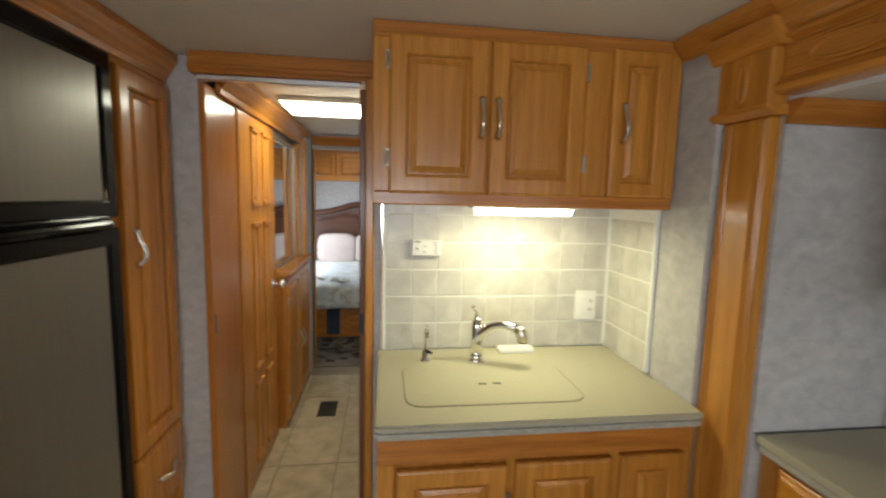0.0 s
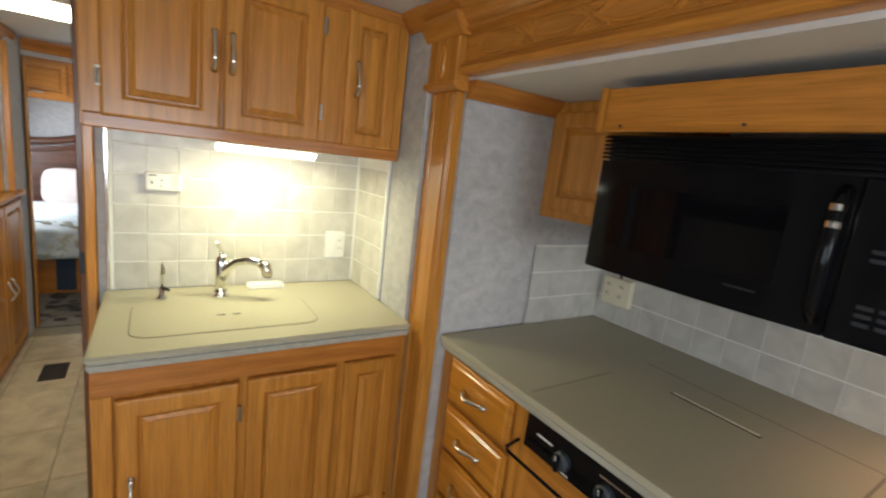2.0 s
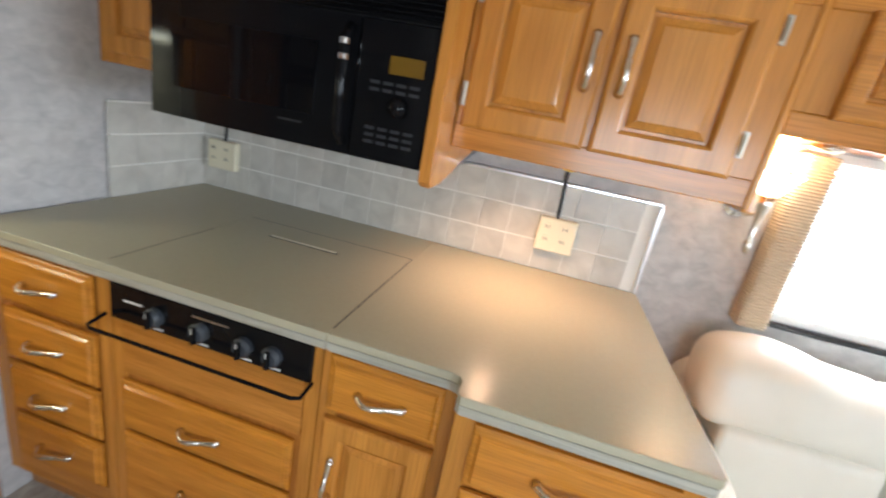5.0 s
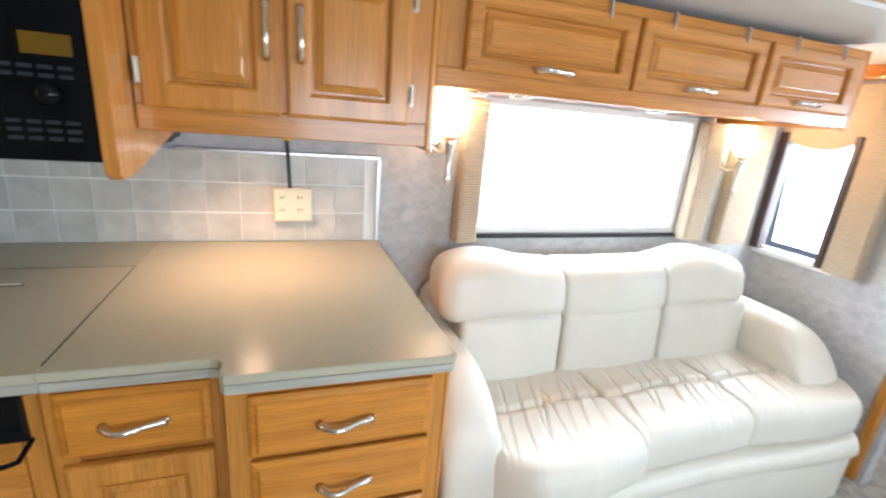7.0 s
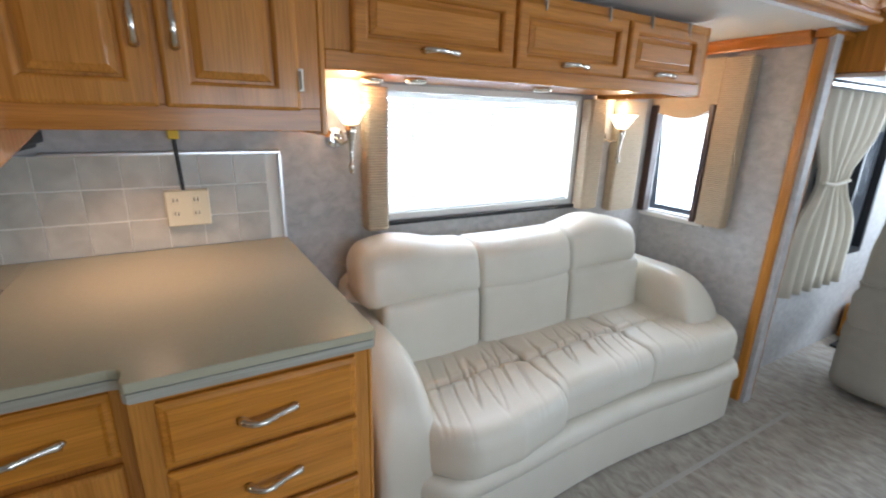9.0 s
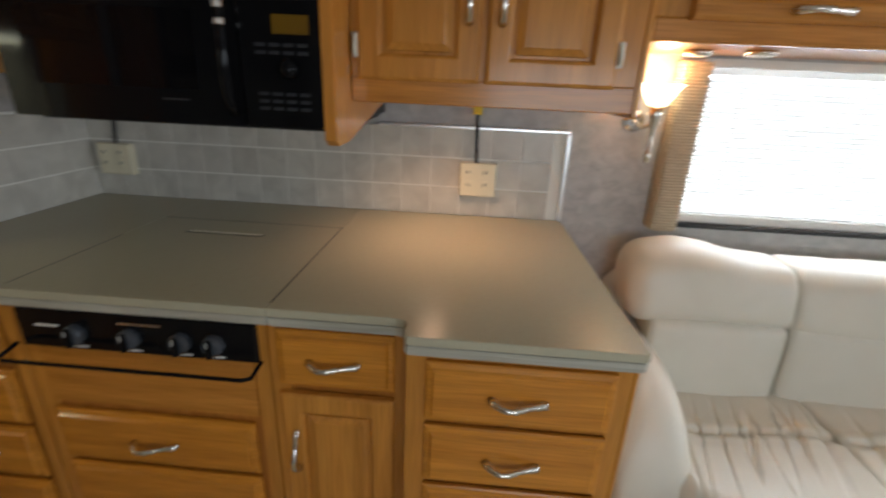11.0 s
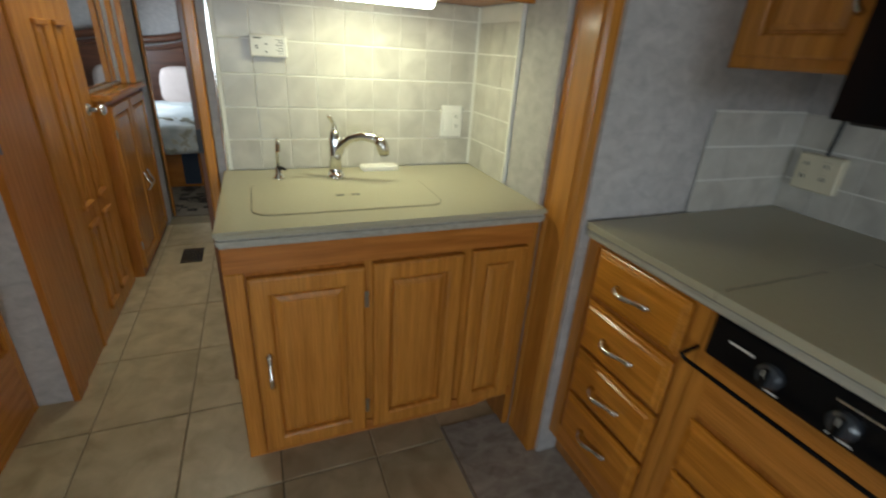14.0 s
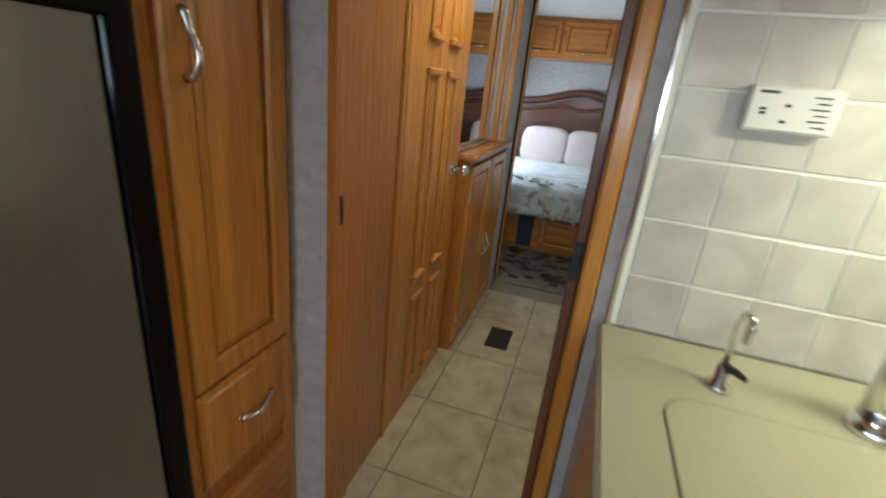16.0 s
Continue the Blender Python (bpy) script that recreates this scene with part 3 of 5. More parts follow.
# added panel: hides the pale wall, its dark oak stands for shade
part("toe_return", box(0.911, 0.9195, 1.4605, 1.60, 0.003, 0.186, 0), OAK_SHADE, sink_cab, "dark oak panel added for the shade under the cabinet")
counter = thing("sink_counter", (0.45, 1.7, 0.91), "olive solid-surface counter with a banded edge", "counter")
part("slab", box(-0.02, 0.918, 1.398, 1.993, 0.932, CT, 0.005, seg=2), COUNTER, counter)
part("edge_band", box(-0.017, 0.917, 1.403, 1.99, 0.905, 0.9315, 0.006, seg=2), EDGE, counter, "paler ribbed edge band")
lid = thing("sink_cover", (0.34, 1.65, CT), "olive flush sink lid with two finger holes", "sink cover")


def rounded(x0, x1, y0, y1, r, n=6):
    pts = []
    for cx, cy, a0 in ((x1 - r, y1 - r, 0), (x0 + r, y1 - r, 90), (x0 + r, y0 + r, 180), (x1 - r, y0 + r, 270)):
        pts += [(cx + r * math.cos(radians(a0 + 90 * k / n)), cy + r * math.sin(radians(a0 + 90 * k / n))) for k in range(n + 1)]
    return pts


part("gap", prism(rounded(0.066, 0.618, 1.498, 1.808, 0.055), "z", CT, CT + 0.0005), material("sink_joint", (0.11, 0.10, 0.06), 0.6), lid, "dark joint round the lid")
part("plate", prism(rounded(0.069, 0.615, 1.501, 1.805, 0.052), "z", CT, CT + 0.0022, 0.001), COUNTER, lid)
for xx in (0.320, 0.368):
    part("finger_hole", prism(rounded(xx - 0.014, xx + 0.014, 1.635, 1.647, 0.0055, 3), "z", CT + 0.002, CT + 0.0028), BLACK_MATTE, lid, "dark oval finger hole")

faucet = thing("faucet", (0.341, 1.845, CT), "chrome pull-out kitchen faucet with a lever", "faucet")
part("base", tube([(0.341, 1.845, CT), (0.341, 1.845, CT + 0.008), (0.341, 1.845, CT + 0.022)], [0.030, 0.029, 0.024], 20), CHROME, faucet, "", True)
part("body", tube([(0.341, 1.845, CT + 0.018), (0.341, 1.845, CT + 0.08), (0.342, 1.848, CT + 0.13), (0.343, 1.85, CT + 0.155), (0.343, 1.85, CT + 0.165)],
                  [0.022, 0.0195, 0.022, 0.019, 0.006], 20), CHROME, faucet, "", True)
part("lever", tube([(0.343, 1.85, CT + 0.155), (0.338, 1.845, CT + 0.185), (0.326, 1.835, CT + 0.205), (0.318, 1.825, CT + 0.210)], [0.010, 0.008, 0.0085, 0.005], 12), CHROME, faucet, "", True)
part("spout", tube([(0.342, 1.842, CT + 0.07), (0.360, 1.830, CT + 0.115), (0.390, 1.812, CT + 0.143), (0.424, 1.793, CT + 0.152), (0.455, 1.776, CT + 0.148), (0.466, 1.770, CT + 0.142)],
                   [0.017, 0.0165, 0.0155, 0.015, 0.0165, 0.017], 16), CHROME, faucet, "", True)
part("spray_head", tube([(0.466, 1.770, CT + 0.146), (0.480, 1.763, CT + 0.133), (0.487, 1.760, CT + 0.112), (0.488, 1.760, CT + 0.098)], [0.018, 0.021, 0.021, 0.018], 16), NICKEL, faucet, "", True)
part("aerator", tube([(0.488, 1.760, CT + 0.099), (0.488, 1.760, CT + 0.094)], 0.014, 14), BLACK_MATTE, faucet, "black spray nozzle")

tap = thing("water_filter_tap", (0.155, 1.862, CT), "slim chrome gooseneck filter tap", "tap")
part("base", tube([(0.155, 1.862, CT), (0.155, 1.862, CT + 0.006), (0.155, 1.862, CT + 0.012), (0.155, 1.862, CT + 0.04)], [0.019, 0.018, 0.011, 0.010], 14), CHROME, tap, "", True)
part("lever", tube([(0.155, 1.862, CT + 0.036), (0.166, 1.845, CT + 0.040), (0.176, 1.832, CT + 0.038)], [0.009, 0.006, 0.004], 8), BLACK_MATTE, tap, "black lever")
part("spout", tube([(0.155, 1.862, CT + 0.035), (0.155, 1.866, CT + 0.10), (0.156, 1.860, CT + 0.128), (0.157, 1.845, CT + 0.137), (0.158, 1.830, CT + 0.128), (0.158, 1.825, CT + 0.108)],
                   0.0045, 10), CHROME, tap, "", True)
part("tip", tube([(0.158, 1.825, CT + 0.122), (0.158, 1.824, CT + 0.098)], [0.0065, 0.006], 10), CHROME, tap)

soap = thing("soap_dish", (0.52, 1.93, CT), "white plastic soap dish lying on the counter", "soap dish")
part("tray", prism(rounded(0.448, 0.590, 1.915, 1.975, 0.012, 3), "z", CT, CT + 0.014, 0.003), WHITE, soap)
part("rim", tube([(x, y, CT + 0.014) for x, y in rounded(0.452, 0.586, 1.919, 1.971, 0.012, 3)], 0.0025, 6, loop=True), WHITE, soap)


def wall_plate(name, x0, x1, y, z0, z1, label):
    t = thing(name, ((x0 + x1) / 2, y, z0), label, "switch")
    part("plate", box(x0, x1, y - 0.009, y, z0, z1, 0.003), WHITE, t)
    return t


outlet = wall_plate("wall_outlet", 0.776, 0.866, 1.992, 1.062, 1.182, "white rocker switch and outlet plate on the tiles")
part("rocker", box(0.792, 0.818, 1.978, 1.984, 1.085, 1.160, 0.002), WHITE, outlet)
part("socket", box(0.826, 0.852, 1.979, 1.984, 1.085, 1.160, 0.002), WHITE, outlet)
for zz in (1.10, 1.135):
    part("slot", joined_boxes([(0.833, 0.8345, 1.9775, 1.979, zz, zz + 0.012), (0.842, 0.8435, 1.9775, 1.979, zz, zz + 0.012)]), BLACK_MATTE, outlet)
monitor = thing("tank_monitor", (0.16, 1.992, 1.325), "white tank monitor panel with small grey print", "monitor panel")
part("case", box(0.105, 0.219, 1.968, 1.992, 1.322, 1.386, 0.004), WHITE, monitor)
part("heading", box(0.116, 0.140, 1.9672, 1.968, 1.375, 1.379, 0), GREYPRINT, monitor)
for xx, zz in ((0.122, 1.352), (0.152, 1.358), (0.150, 1.336), (0.122, 1.346)):
    part("button", box(xx, xx + 0.007, 1.9655, 1.968, zz, zz + 0.004, 0.001), GREYPRINT, monitor)
for k in range(6):
    part("print_line", box(0.190 - 0.006 * (k % 2), 0.206, 1.9668, 1.968, 1.333 + 0.008 * k, 1.3348 + 0.008 * k, 0), GREYPRINT, monitor)

# ---------------------------------------------------------------- upper cupboard over the sink
upper = thing("upper_cabinet", (0.44, 1.8, 1.52), "honey oak wall cupboard with three panelled doors", "cabinet")
part("carcass", box(-0.026, 0.905, 1.640, 1.995, 1.532, 2.038, 0.002), OAK_SHADE, upper)
part("side_panel", box(-0.034, -0.026, 1.622, 1.995, 1.526, 2.038, 0.002), OAK["z"], upper)
part("bottom_rail", box(-0.030, 0.912, 1.620, 1.640, 1.522, 1.562, 0.004), OAK["x"], upper)
part("top_rail", box(-0.030, 0.912, 1.620, 1.640, 1.992, 2.038, 0.002), OAK["x"], upper)
for a, b in ((-0.030, 0.02), (0.285, 0.315), (0.592, 0.685), (0.865, 0.912)):
    part("stile", box(a, b, 1.620, 1.640, 1.5625, 1.9915, 0.001), OAK["z"], upper)
UY = 1.620
cabinet_door(upper, (0.012, UY, 1.556), X, Zv, -Y, 0.288, 0.442, (0.268, 0.222), Zv, [(-0.004, 0.37), (-0.004, 0.10)])
cabinet_door(upper, (0.308, UY, 1.556), X, Zv, -Y, 0.290, 0.442, (0.020, 0.222), Zv, [(0.294, 0.37), (0.294, 0.10)])
cabinet_door(upper, (0.682, UY, 1.560), X, Zv, -Y, 0.188, 0.440, (0.036, 0.222), Zv, wide=0.048)

tube_lamp = thing("under_cabinet_lamp", (0.47, 1.775, 1.495), "white fluorescent strip lamp, lit, under the cupboard", "lamp")
part("housing", box(0.285, 0.655, 1.735, 1.815, 1.514, 1.531, 0.004), WHITE, tube_lamp)
part("lens", prism([(1.738, 1.5135), (1.812, 1.5135), (1.806, 1.499), (1.790, 1.492), (1.760, 1.492), (1.744, 1.499)], "x", 0.310, 0.635), TUBE_LENS, tube_lamp, "glowing diffuser")

# ---------------------------------------------------------------- galley base units
galley = thing("galley_counter", (1.4, 0.5, 0.91), "olive solid-surface counter with a stepped front", "counter")
right_pts = [(0.972, 0.243), (0.972, -0.035), (0.967, -0.052), (0.952, -0.060), (0.915, -0.060), (0.905, -0.068), (0.905, -0.525), (0.912, -0.532), (1.787, -0.508), (1.787, 0.243)]
part("end_slab", prism(right_pts, "z", 0.930, CT, 0.0015), COUNTER, galley)
part("back_slab", box(1.5390, 1.787, 0.2434, 0.8506, 0.930, CT, 0.0006), COUNTER, galley)
part("corner_slab", box(0.972, 1.787, 0.851, 1.277, 0.930, CT, 0.001), COUNTER, galley)
part("edge_band", prism([(x + (0.005 if x < 1.5 else 0), y) for x, y in right_pts], "z", 0.903, 0.9295, 0.004), EDGE, galley, "paler ribbed edge band")
part("edge_band", box(0.977, 1.0, 0.245, 1.277, 0.903, 0.9295, 0.005), EDGE, galley, "paler ribbed edge band")
cover = thing("cooktop_cover", (1.25, 0.55, 0.93), "olive flush cooktop lid with a grip slot", "cooktop cover")
part("lid", box(0.972, 1.5382, 0.2440, 0.8500, 0.930, CT, 0.0010), COUNTER, cover)
part("slot", box(1.404, 1.420, 0.452, 0.690, CT - 0.001, CT + 0.0012, 0), BLACK_MATTE, cover, "dark recessed grip slot")
part("slot_lip", box(1.411, 1.418, 0.456, 0.686, CT, CT + 0.0028, 0.001), IVORY, cover, "pale lip of the grip slot")
part("joint", joined_boxes([(1.0, 1.5385, 0.2415, 0.2455, 0.94, CT + 0.0002), (1.0, 1.35, 0.8489, 0.8517, 0.94, CT + 0.0002), (1.5372, 1.5400, 0.2445, 0.8495, 0.94, CT + 0.0003)]), BLACK_MATTE, cover, "dark joint")

BX = 1.002


def base_unit(name, y0, y1, label, x=BX, z1=0.902):
    t = thing(name, (1.4, (y0 + y1) / 2, 0.01), label, "cabinet", "galley base units")
    part("body", box(x + 0.006, 1.78, y0, y1, 0.125, z1, 0.001), OAK_PLY, t)
    part("toe_kick", box(x + 0.05, 1.78, y0, y1, 0.0105, 0.1245, 0), OAK_SHADE, t, "recessed toe kick")
    part("stile", box(x, x + 0.02, y1 - 0.045, y1, 0.120, z1, 0.001), OAK["z"], t)
    part("stile", box(x, x + 0.02, y0, y0 + 0.035, 0.120, z1, 0.001), OAK["z"], t)
    part("top_rail", box(x, x + 0.02, y0 + 0.0355, y1 - 0.0455, 0.885, z1, 0.001), OAK["y"], t)
    part("bottom_rail", box(x, x + 0.02, y0 + 0.0355, y1 - 0.0455, 0.120, 0.195, 0.001), OAK["y"], t)
    return t


def drawer(t, y0, y1, z0, z1, x=BX, grain="y"):
    """A drawer front towards -x, with its pull along the front."""
    return cabinet_door(t, (x, y1, z0), -Y, Zv, -X, y1 - y0, z1 - z0, ((y1 - y0) / 2, (z1 - z0) / 2), -Y, grain=grain, plain=True)


def side_door(t, y0, y1, z0, z1, x=BX, handle=None, along=Zv, hinges=(), wide=0.055):
    return cabinet_door(t, (x, y1, z0), -Y, Zv, -X, y1 - y0, z1 - z0, handle, along, hinges, wide=wide)


unit = base_unit("drawer_cabinet", 0.865, 1.288, "honey oak cabinet with four drawers")
for z0, z1 in ((0.735, 0.888), (0.555, 0.715), (0.378, 0.540), (0.205, 0.362)):
    drawer(unit, 0.905, 1.222, z0, z1)
stove_unit = base_unit("cooktop_cabinet", 0.262, 0.862, "honey oak cabinet with two drawers under the cooktop panel")
part("apron", box(BX - 0.002, BX + 0.02, 0.30, 0.82, 0.635, 0.790, 0.001), OAK["y"], stove_unit)
drawer(stove_unit, 0.312, 0.822, 0.462, 0.618)
drawer(stove_unit, 0.312, 0.822, 0.205, 0.448)
panel = thing("cooktop", (0.99, 0.57, 0.79), "black enamel cooktop control panel with four knobs and a rail", "cooktop")
part("front", box(0.990, 1.05, 0.282, 0.846, 0.795, 0.897, 0.004), BLACK, panel)
part("badge", box(0.9885, 0.990, 0.745, 0.80, 0.853, 0.858, 0), WHITE, panel)
part("trim_line", box(0.9885, 0.990, 0.50, 0.60, 0.872, 0.876, 0), ALU, panel)
for yy in (0.706, 0.577, 0.457, 0.380):
    knob = part("knob", tube([(0.990, yy, 0.838), (0.978, yy, 0.838), (0.970, yy, 0.838)], [0.026, 0.025, 0.018], 18), KNOB, panel, "smoke-grey knob", False)
    part("grip", box(0.960, 0.972, yy - 0.006, yy + 0.006, 0.816, 0.860, 0.002), BLACK, knob)
    part("pointer", box(0.9595, 0.9605, yy - 0.001, yy + 0.001, 0.846, 0.860, 0), WHITE, knob)
    part("dial_print", box(0.9885, 0.990, yy - 0.022, yy + 0.018, 0.804, 0.808, 0), WHITE, panel)
rail = [(0.992, 0.862, 0.800), (0.945, 0.862, 0.790), (0.938, 0.848, 0.788), (0.938, 0.296, 0.788), (0.945, 0.278, 0.790), (0.992, 0.276, 0.800)]
part("towel_rail", tube(rail, 0.005, 8), BLACK, panel)
small = base_unit("narrow_cabinet", -0.0605, 0.259, "narrow honey oak cabinet with a drawer over a door")
drawer(small, -0.028, 0.238, 0.745, 0.890)
side_door(small, -0.028, 0.238, 0.205, 0.725, handle=(0.035, 0.36))
EX = 0.935
end_unit = base_unit("end_cabinet", -0.520, -0.062, "honey oak cabinet with three wide drawers", EX)
part("side_panel", box(EX, 1.78, -0.530, -0.521, 0.120, 0.902, 0.002), OAK["z"], end_unit)
for z0, z1 in ((0.738, 0.884), (0.570, 0.724), (0.240, 0.556)):
    drawer(end_unit, -0.488, -0.105, z0, z1, EX)

# ---------------------------------------------------------------- galley uppers and microwave
corner = thing("corner_cabinet", (1.57, 1.08, 1.39), "small honey oak corner cupboard", "cabinet", "galley wall cupboards")
part("carcass", box(1.378, 1.79, 0.905, 1.288, 1.392, 1.799, 0.002), OAK_SHADE, corner)
part("face_frame", framed(frame_of((1.378, 1.288, 1.385), -Y, Zv, -X), 0.385, 0.413, 0.045, 0.018), OAK["z"], corner)
side_door(corner, 0.955, 1.255, 1.415, 1.760, 1.360, handle=(0.262, 0.15))
micro_box = thing("microwave_surround", (1.45, 0.5, 1.28), "oak veneer surround with slanted side brackets", "cabinet", "galley wall cupboards")
part("header_board", box(1.128, 1.150, 0.146, 0.872, 1.664, 1.772, 0.002), OAK["y"], micro_box)
BRACKET = [(1.112, 1.774), (1.112, 1.285), (1.132, 1.272), (1.215, 1.272), (1.79, 1.375), (1.79, 1.774)]
part("side_bracket", prism(BRACKET, "y", 0.118, 0.144, 0.002), OAK["z"], micro_box)
part("side_bracket", prism([(1.120, 1.774), (1.120, 1.662), (1.36, 1.662), (1.36, 1.300), (1.42, 1.290), (1.79, 1.375), (1.79, 1.774)], "y", 0.874, 0.892, 0.002), OAK["z"], micro_box)
for yy in (0.20, 0.53, 0.82):
    part("screw", tube([(1.128, yy, 1.678), (1.125, yy, 1.678)], 0.004, 8), VENT, micro_box)
mw = thing("microwave", (1.45, 0.51, 1.305), "black over-the-range microwave with an amber display", "microwave")


def bowed(y0, y1, z0, z1, x, bow, thick, n=12):
    """A gently bowed front panel."""
    pts = [(x - bow * (1 - (2 * k / n - 1) ** 2), y0 + (y1 - y0) * k / n) for k in range(n + 1)] + [(x + thick, y1), (x + thick, y0)]
    return prism(pts, "z", z0, z1)


part("case", box(1.165, 1.79, 0.150, 0.868, 1.306, 1.660, 0.003), BLACK_MATTE, mw)
door = part("oven_door", bowed(0.330, 0.868, 1.304, 1.592, 1.145, 0.012, 0.02), BLACK, mw)
part("window", bowed(0.420, 0.800, 1.375, 1.530, 1.1345, 0.002, 0.002), GLASS_DARK, door, "dark see-through oven window")
part("door_handle", tube([(1.136, 0.345, 1.33), (1.112, 0.345, 1.36), (1.108, 0.345, 1.45), (1.112, 0.345, 1.54), (1.136, 0.345, 1.57)], 0.011, 12), BLACK, door, "", True)
# chrome bands added to give the black handle its two highlights
for zz in (1.50, 1.53):
    part("handle_band", tube([(1.1105, 0.345, zz), (1.1115, 0.345, zz + 0.011)], 0.0116, 12), CHROME, door, "small chrome band added as a highlight on the handle")
part("badge", box(1.1255, 1.127, 0.44, 0.50, 1.352, 1.356, 0), GREYPRINT, door)
controls = part("control_panel", box(1.140, 1.165, 0.152, 0.326, 1.304, 1.592, 0.003), BLACK, mw)
part("display", box(1.1385, 1.140, 0.176, 0.252, 1.490, 1.526, 0), AMBER, controls, "amber lit display")
part("dial", tube([(1.140, 0.220, 1.424), (1.126, 0.220, 1.424), (1.120, 0.220, 1.424), (1.116, 0.220, 1.424)], [0.022, 0.021, 0.016, 0.006], 20), BLACK, controls, "", True)
for r in range(5):
    for c in range(4):
        zz = 1.340 + 0.015 * r + (0.066 if r > 2 else 0)
        part("button", box(1.1388, 1.140, 0.180 + 0.030 * c, 0.202 + 0.030 * c, zz, zz + 0.007, 0), GREYPRINT, controls)
for k in range(6):
    z = 1.597 + 0.0105 * k
    part("vent_slat", prism([(1.137, z), (1.136, z + 0.003), (1.142, z + 0.0065), (1.164, z + 0.0065), (1.164, z)], "y", 0.152, 0.866), BLACK, mw)
part("bottom_plate", box(1.20, 1.75, 0.16, 0.86, 1.294, 1.3055, 0.002), BLACK_MATTE, mw)
pair = thing("galley_upper_cabinet", (1.5, -0.2, 1.365), "honey oak two-door wall cupboard over the counter", "cabinet", "galley wall cupboards")
part("carcass", box(1.262, 1.79, -0.520, 0.116, 1.385, 1.799, 0.002), OAK_SHADE, pair)
part("bottom_rail", box(1.242, 1.262, -0.520, 0.116, 1.362, 1.418, 0.002), OAK["y"], pair)
part("top_rail", box(1.242, 1.262, -0.520, 0.116, 1.742, 1.799, 0.002), OAK["y"], pair)
for a, b in ((0.09, 0.116), (-0.195, -0.160), (-0.520, -0.460)):
    part("stile", box(1.242, 1.262, a, b, 1.4185, 1.7415, 0.001), OAK["z"], pair)
part("side_panel", box(1.240, 1.79, -0.536, -0.5205, 1.352, 1.799, 0.004), OAK["z"], pair)
side_door(pair, -0.172, 0.100, 1.412, 1.750, 1.242, (0.245, 0.175), Zv, [(-0.004, 0.28), (-0.004, 0.07)])
side_door(pair, -0.468, -0.186, 1.412, 1.750, 1.242, (0.030, 0.175), Zv, [(0.286, 0.28), (0.286, 0.07)])
over = thing("sofa_overhead_cabinet", (1.5, -1.3, 1.515), "honey oak overhead lockers above the sofa", "cabinet")
part("carcass", box(1.272, 1.79, -2.088, -0.538, 1.532, 1.775, 0.002), OAK_SHADE, over)
part("bottom_rail", box(1.248, 1.272, -2.088, -0.538, 1.514, 1.562, 0.003), OAK["y"], over)
part("top_rail", box(1.248, 1.272, -2.088, -0.538, 1.742, 1.775, 0.003), OAK["y"], over)
for a, b in ((-0.615, -0.538), (-1.130, -1.098), (-1.625, -1.595), (-2.088, -2.030)):
    part("stile", box(1.248, 1.272, a, b, 1.5625, 1.7415, 0.001), OAK["z"], over)
part("end_panel", box(1.246, 1.79, -2.100, -2.0885, 1.510, 1.775, 0.003), OAK["z"], over)
for a, b in ((-1.106, -0.606), (-1.602, -1.122), (-2.038, -1.618)):
    d = cabinet_door(over, (1.248, b, 1.556), -Y, Zv, -X, b - a, 0.190, ((b - a) * 0.5, 0.022), -Y, [(0.10, 0.192), (b - a - 0.10, 0.192)], "y", 0.042)

# under-cabinet puck lamp
puck = thing("puck_lamp", (1.50, -0.07, 1.36), "small round lit puck lamp under the cupboard", "lamp")
part("ring", tube([(1.50, -0.07, 1.384), (1.50, -0.07, 1.366)], [0.036, 0.034], 20), NICKEL, puck)
part("lens", tube([(1.50, -0.07, 1.3655), (1.50, -0.07, 1.363)], [0.027, 0.025], 20), FROST, puck, "glowing frosted lens")


def small_puck(x, y):
    t = thing("locker_lamp", (x, y, 1.52), "small flat nickel puck lamp, off, under the lockers", "lamp", "puck lamps under the lockers")
    part("ring", tube([(x, y, 1.5315), (x, y, 1.521), (x, y, 1.517)], [0.040, 0.040, 0.034], 20), NICKEL, t, "", True)
    part("lens", tube([(x, y, 1.5168), (x, y, 1.5145)], [0.029, 0.026], 20), WHITE, t, "pale frosted lens")


small_puck(1.62, -0.80)
small_puck(1.56, -0.94)
small_puck(1.56, -1.52)


def big_outlet(y0, y1, z0, z1, cable, label):
    t = thing("outlet_box", (1.78, (y0 + y1) / 2, z0), label, "outlet")
    part("box", box(1.755, 1.787, y0, y1, z0, z1, 0.004), IVORY, t)
    for yy in (y0 + 0.03, y1 - 0.04):
        for zz in (z0 + 0.03, z1 - 0.045):
            s = part("socket", box(1.752, 1.755, yy, yy + 0.022, zz, zz + 0.028, 0.001), IVORY, t)
            part("slot", joined_boxes([(1.7512, 1.752, yy + 0.003, yy + 0.006, zz + 0.008, zz + 0.020), (1.7512, 1.752, yy + 0.014, yy + 0.017, zz + 0.008, zz + 0.020)]), BLACK_MATTE, s)
    part("cord", tube(cable, 0.006, 8), BLACK_MATTE, t, "black cord")
    return t


ob_right = big_outlet(-0.258, -0.128, 1.030, 1.150, [(1.765, -0.185, 1.150), (1.772, -0.182, 1.22), (1.775, -0.178, 1.30), (1.775, -0.178, 1.39)], "ivory surface outlet with a cord and yellow tape")
part("tape", box(1.762, 1.784, -0.194, -0.162, 1.315, 1.348, 0.003), YELLOW, ob_right, "yellow tape flag")
big_outlet(1.105, 1.235, 1.035, 1.150, [(1.77, 1.165, 1.150), (1.775, 1.16, 1.25), (1.775, 1.15, 1.33)], "ivory surface outlet with a cord in the corner")

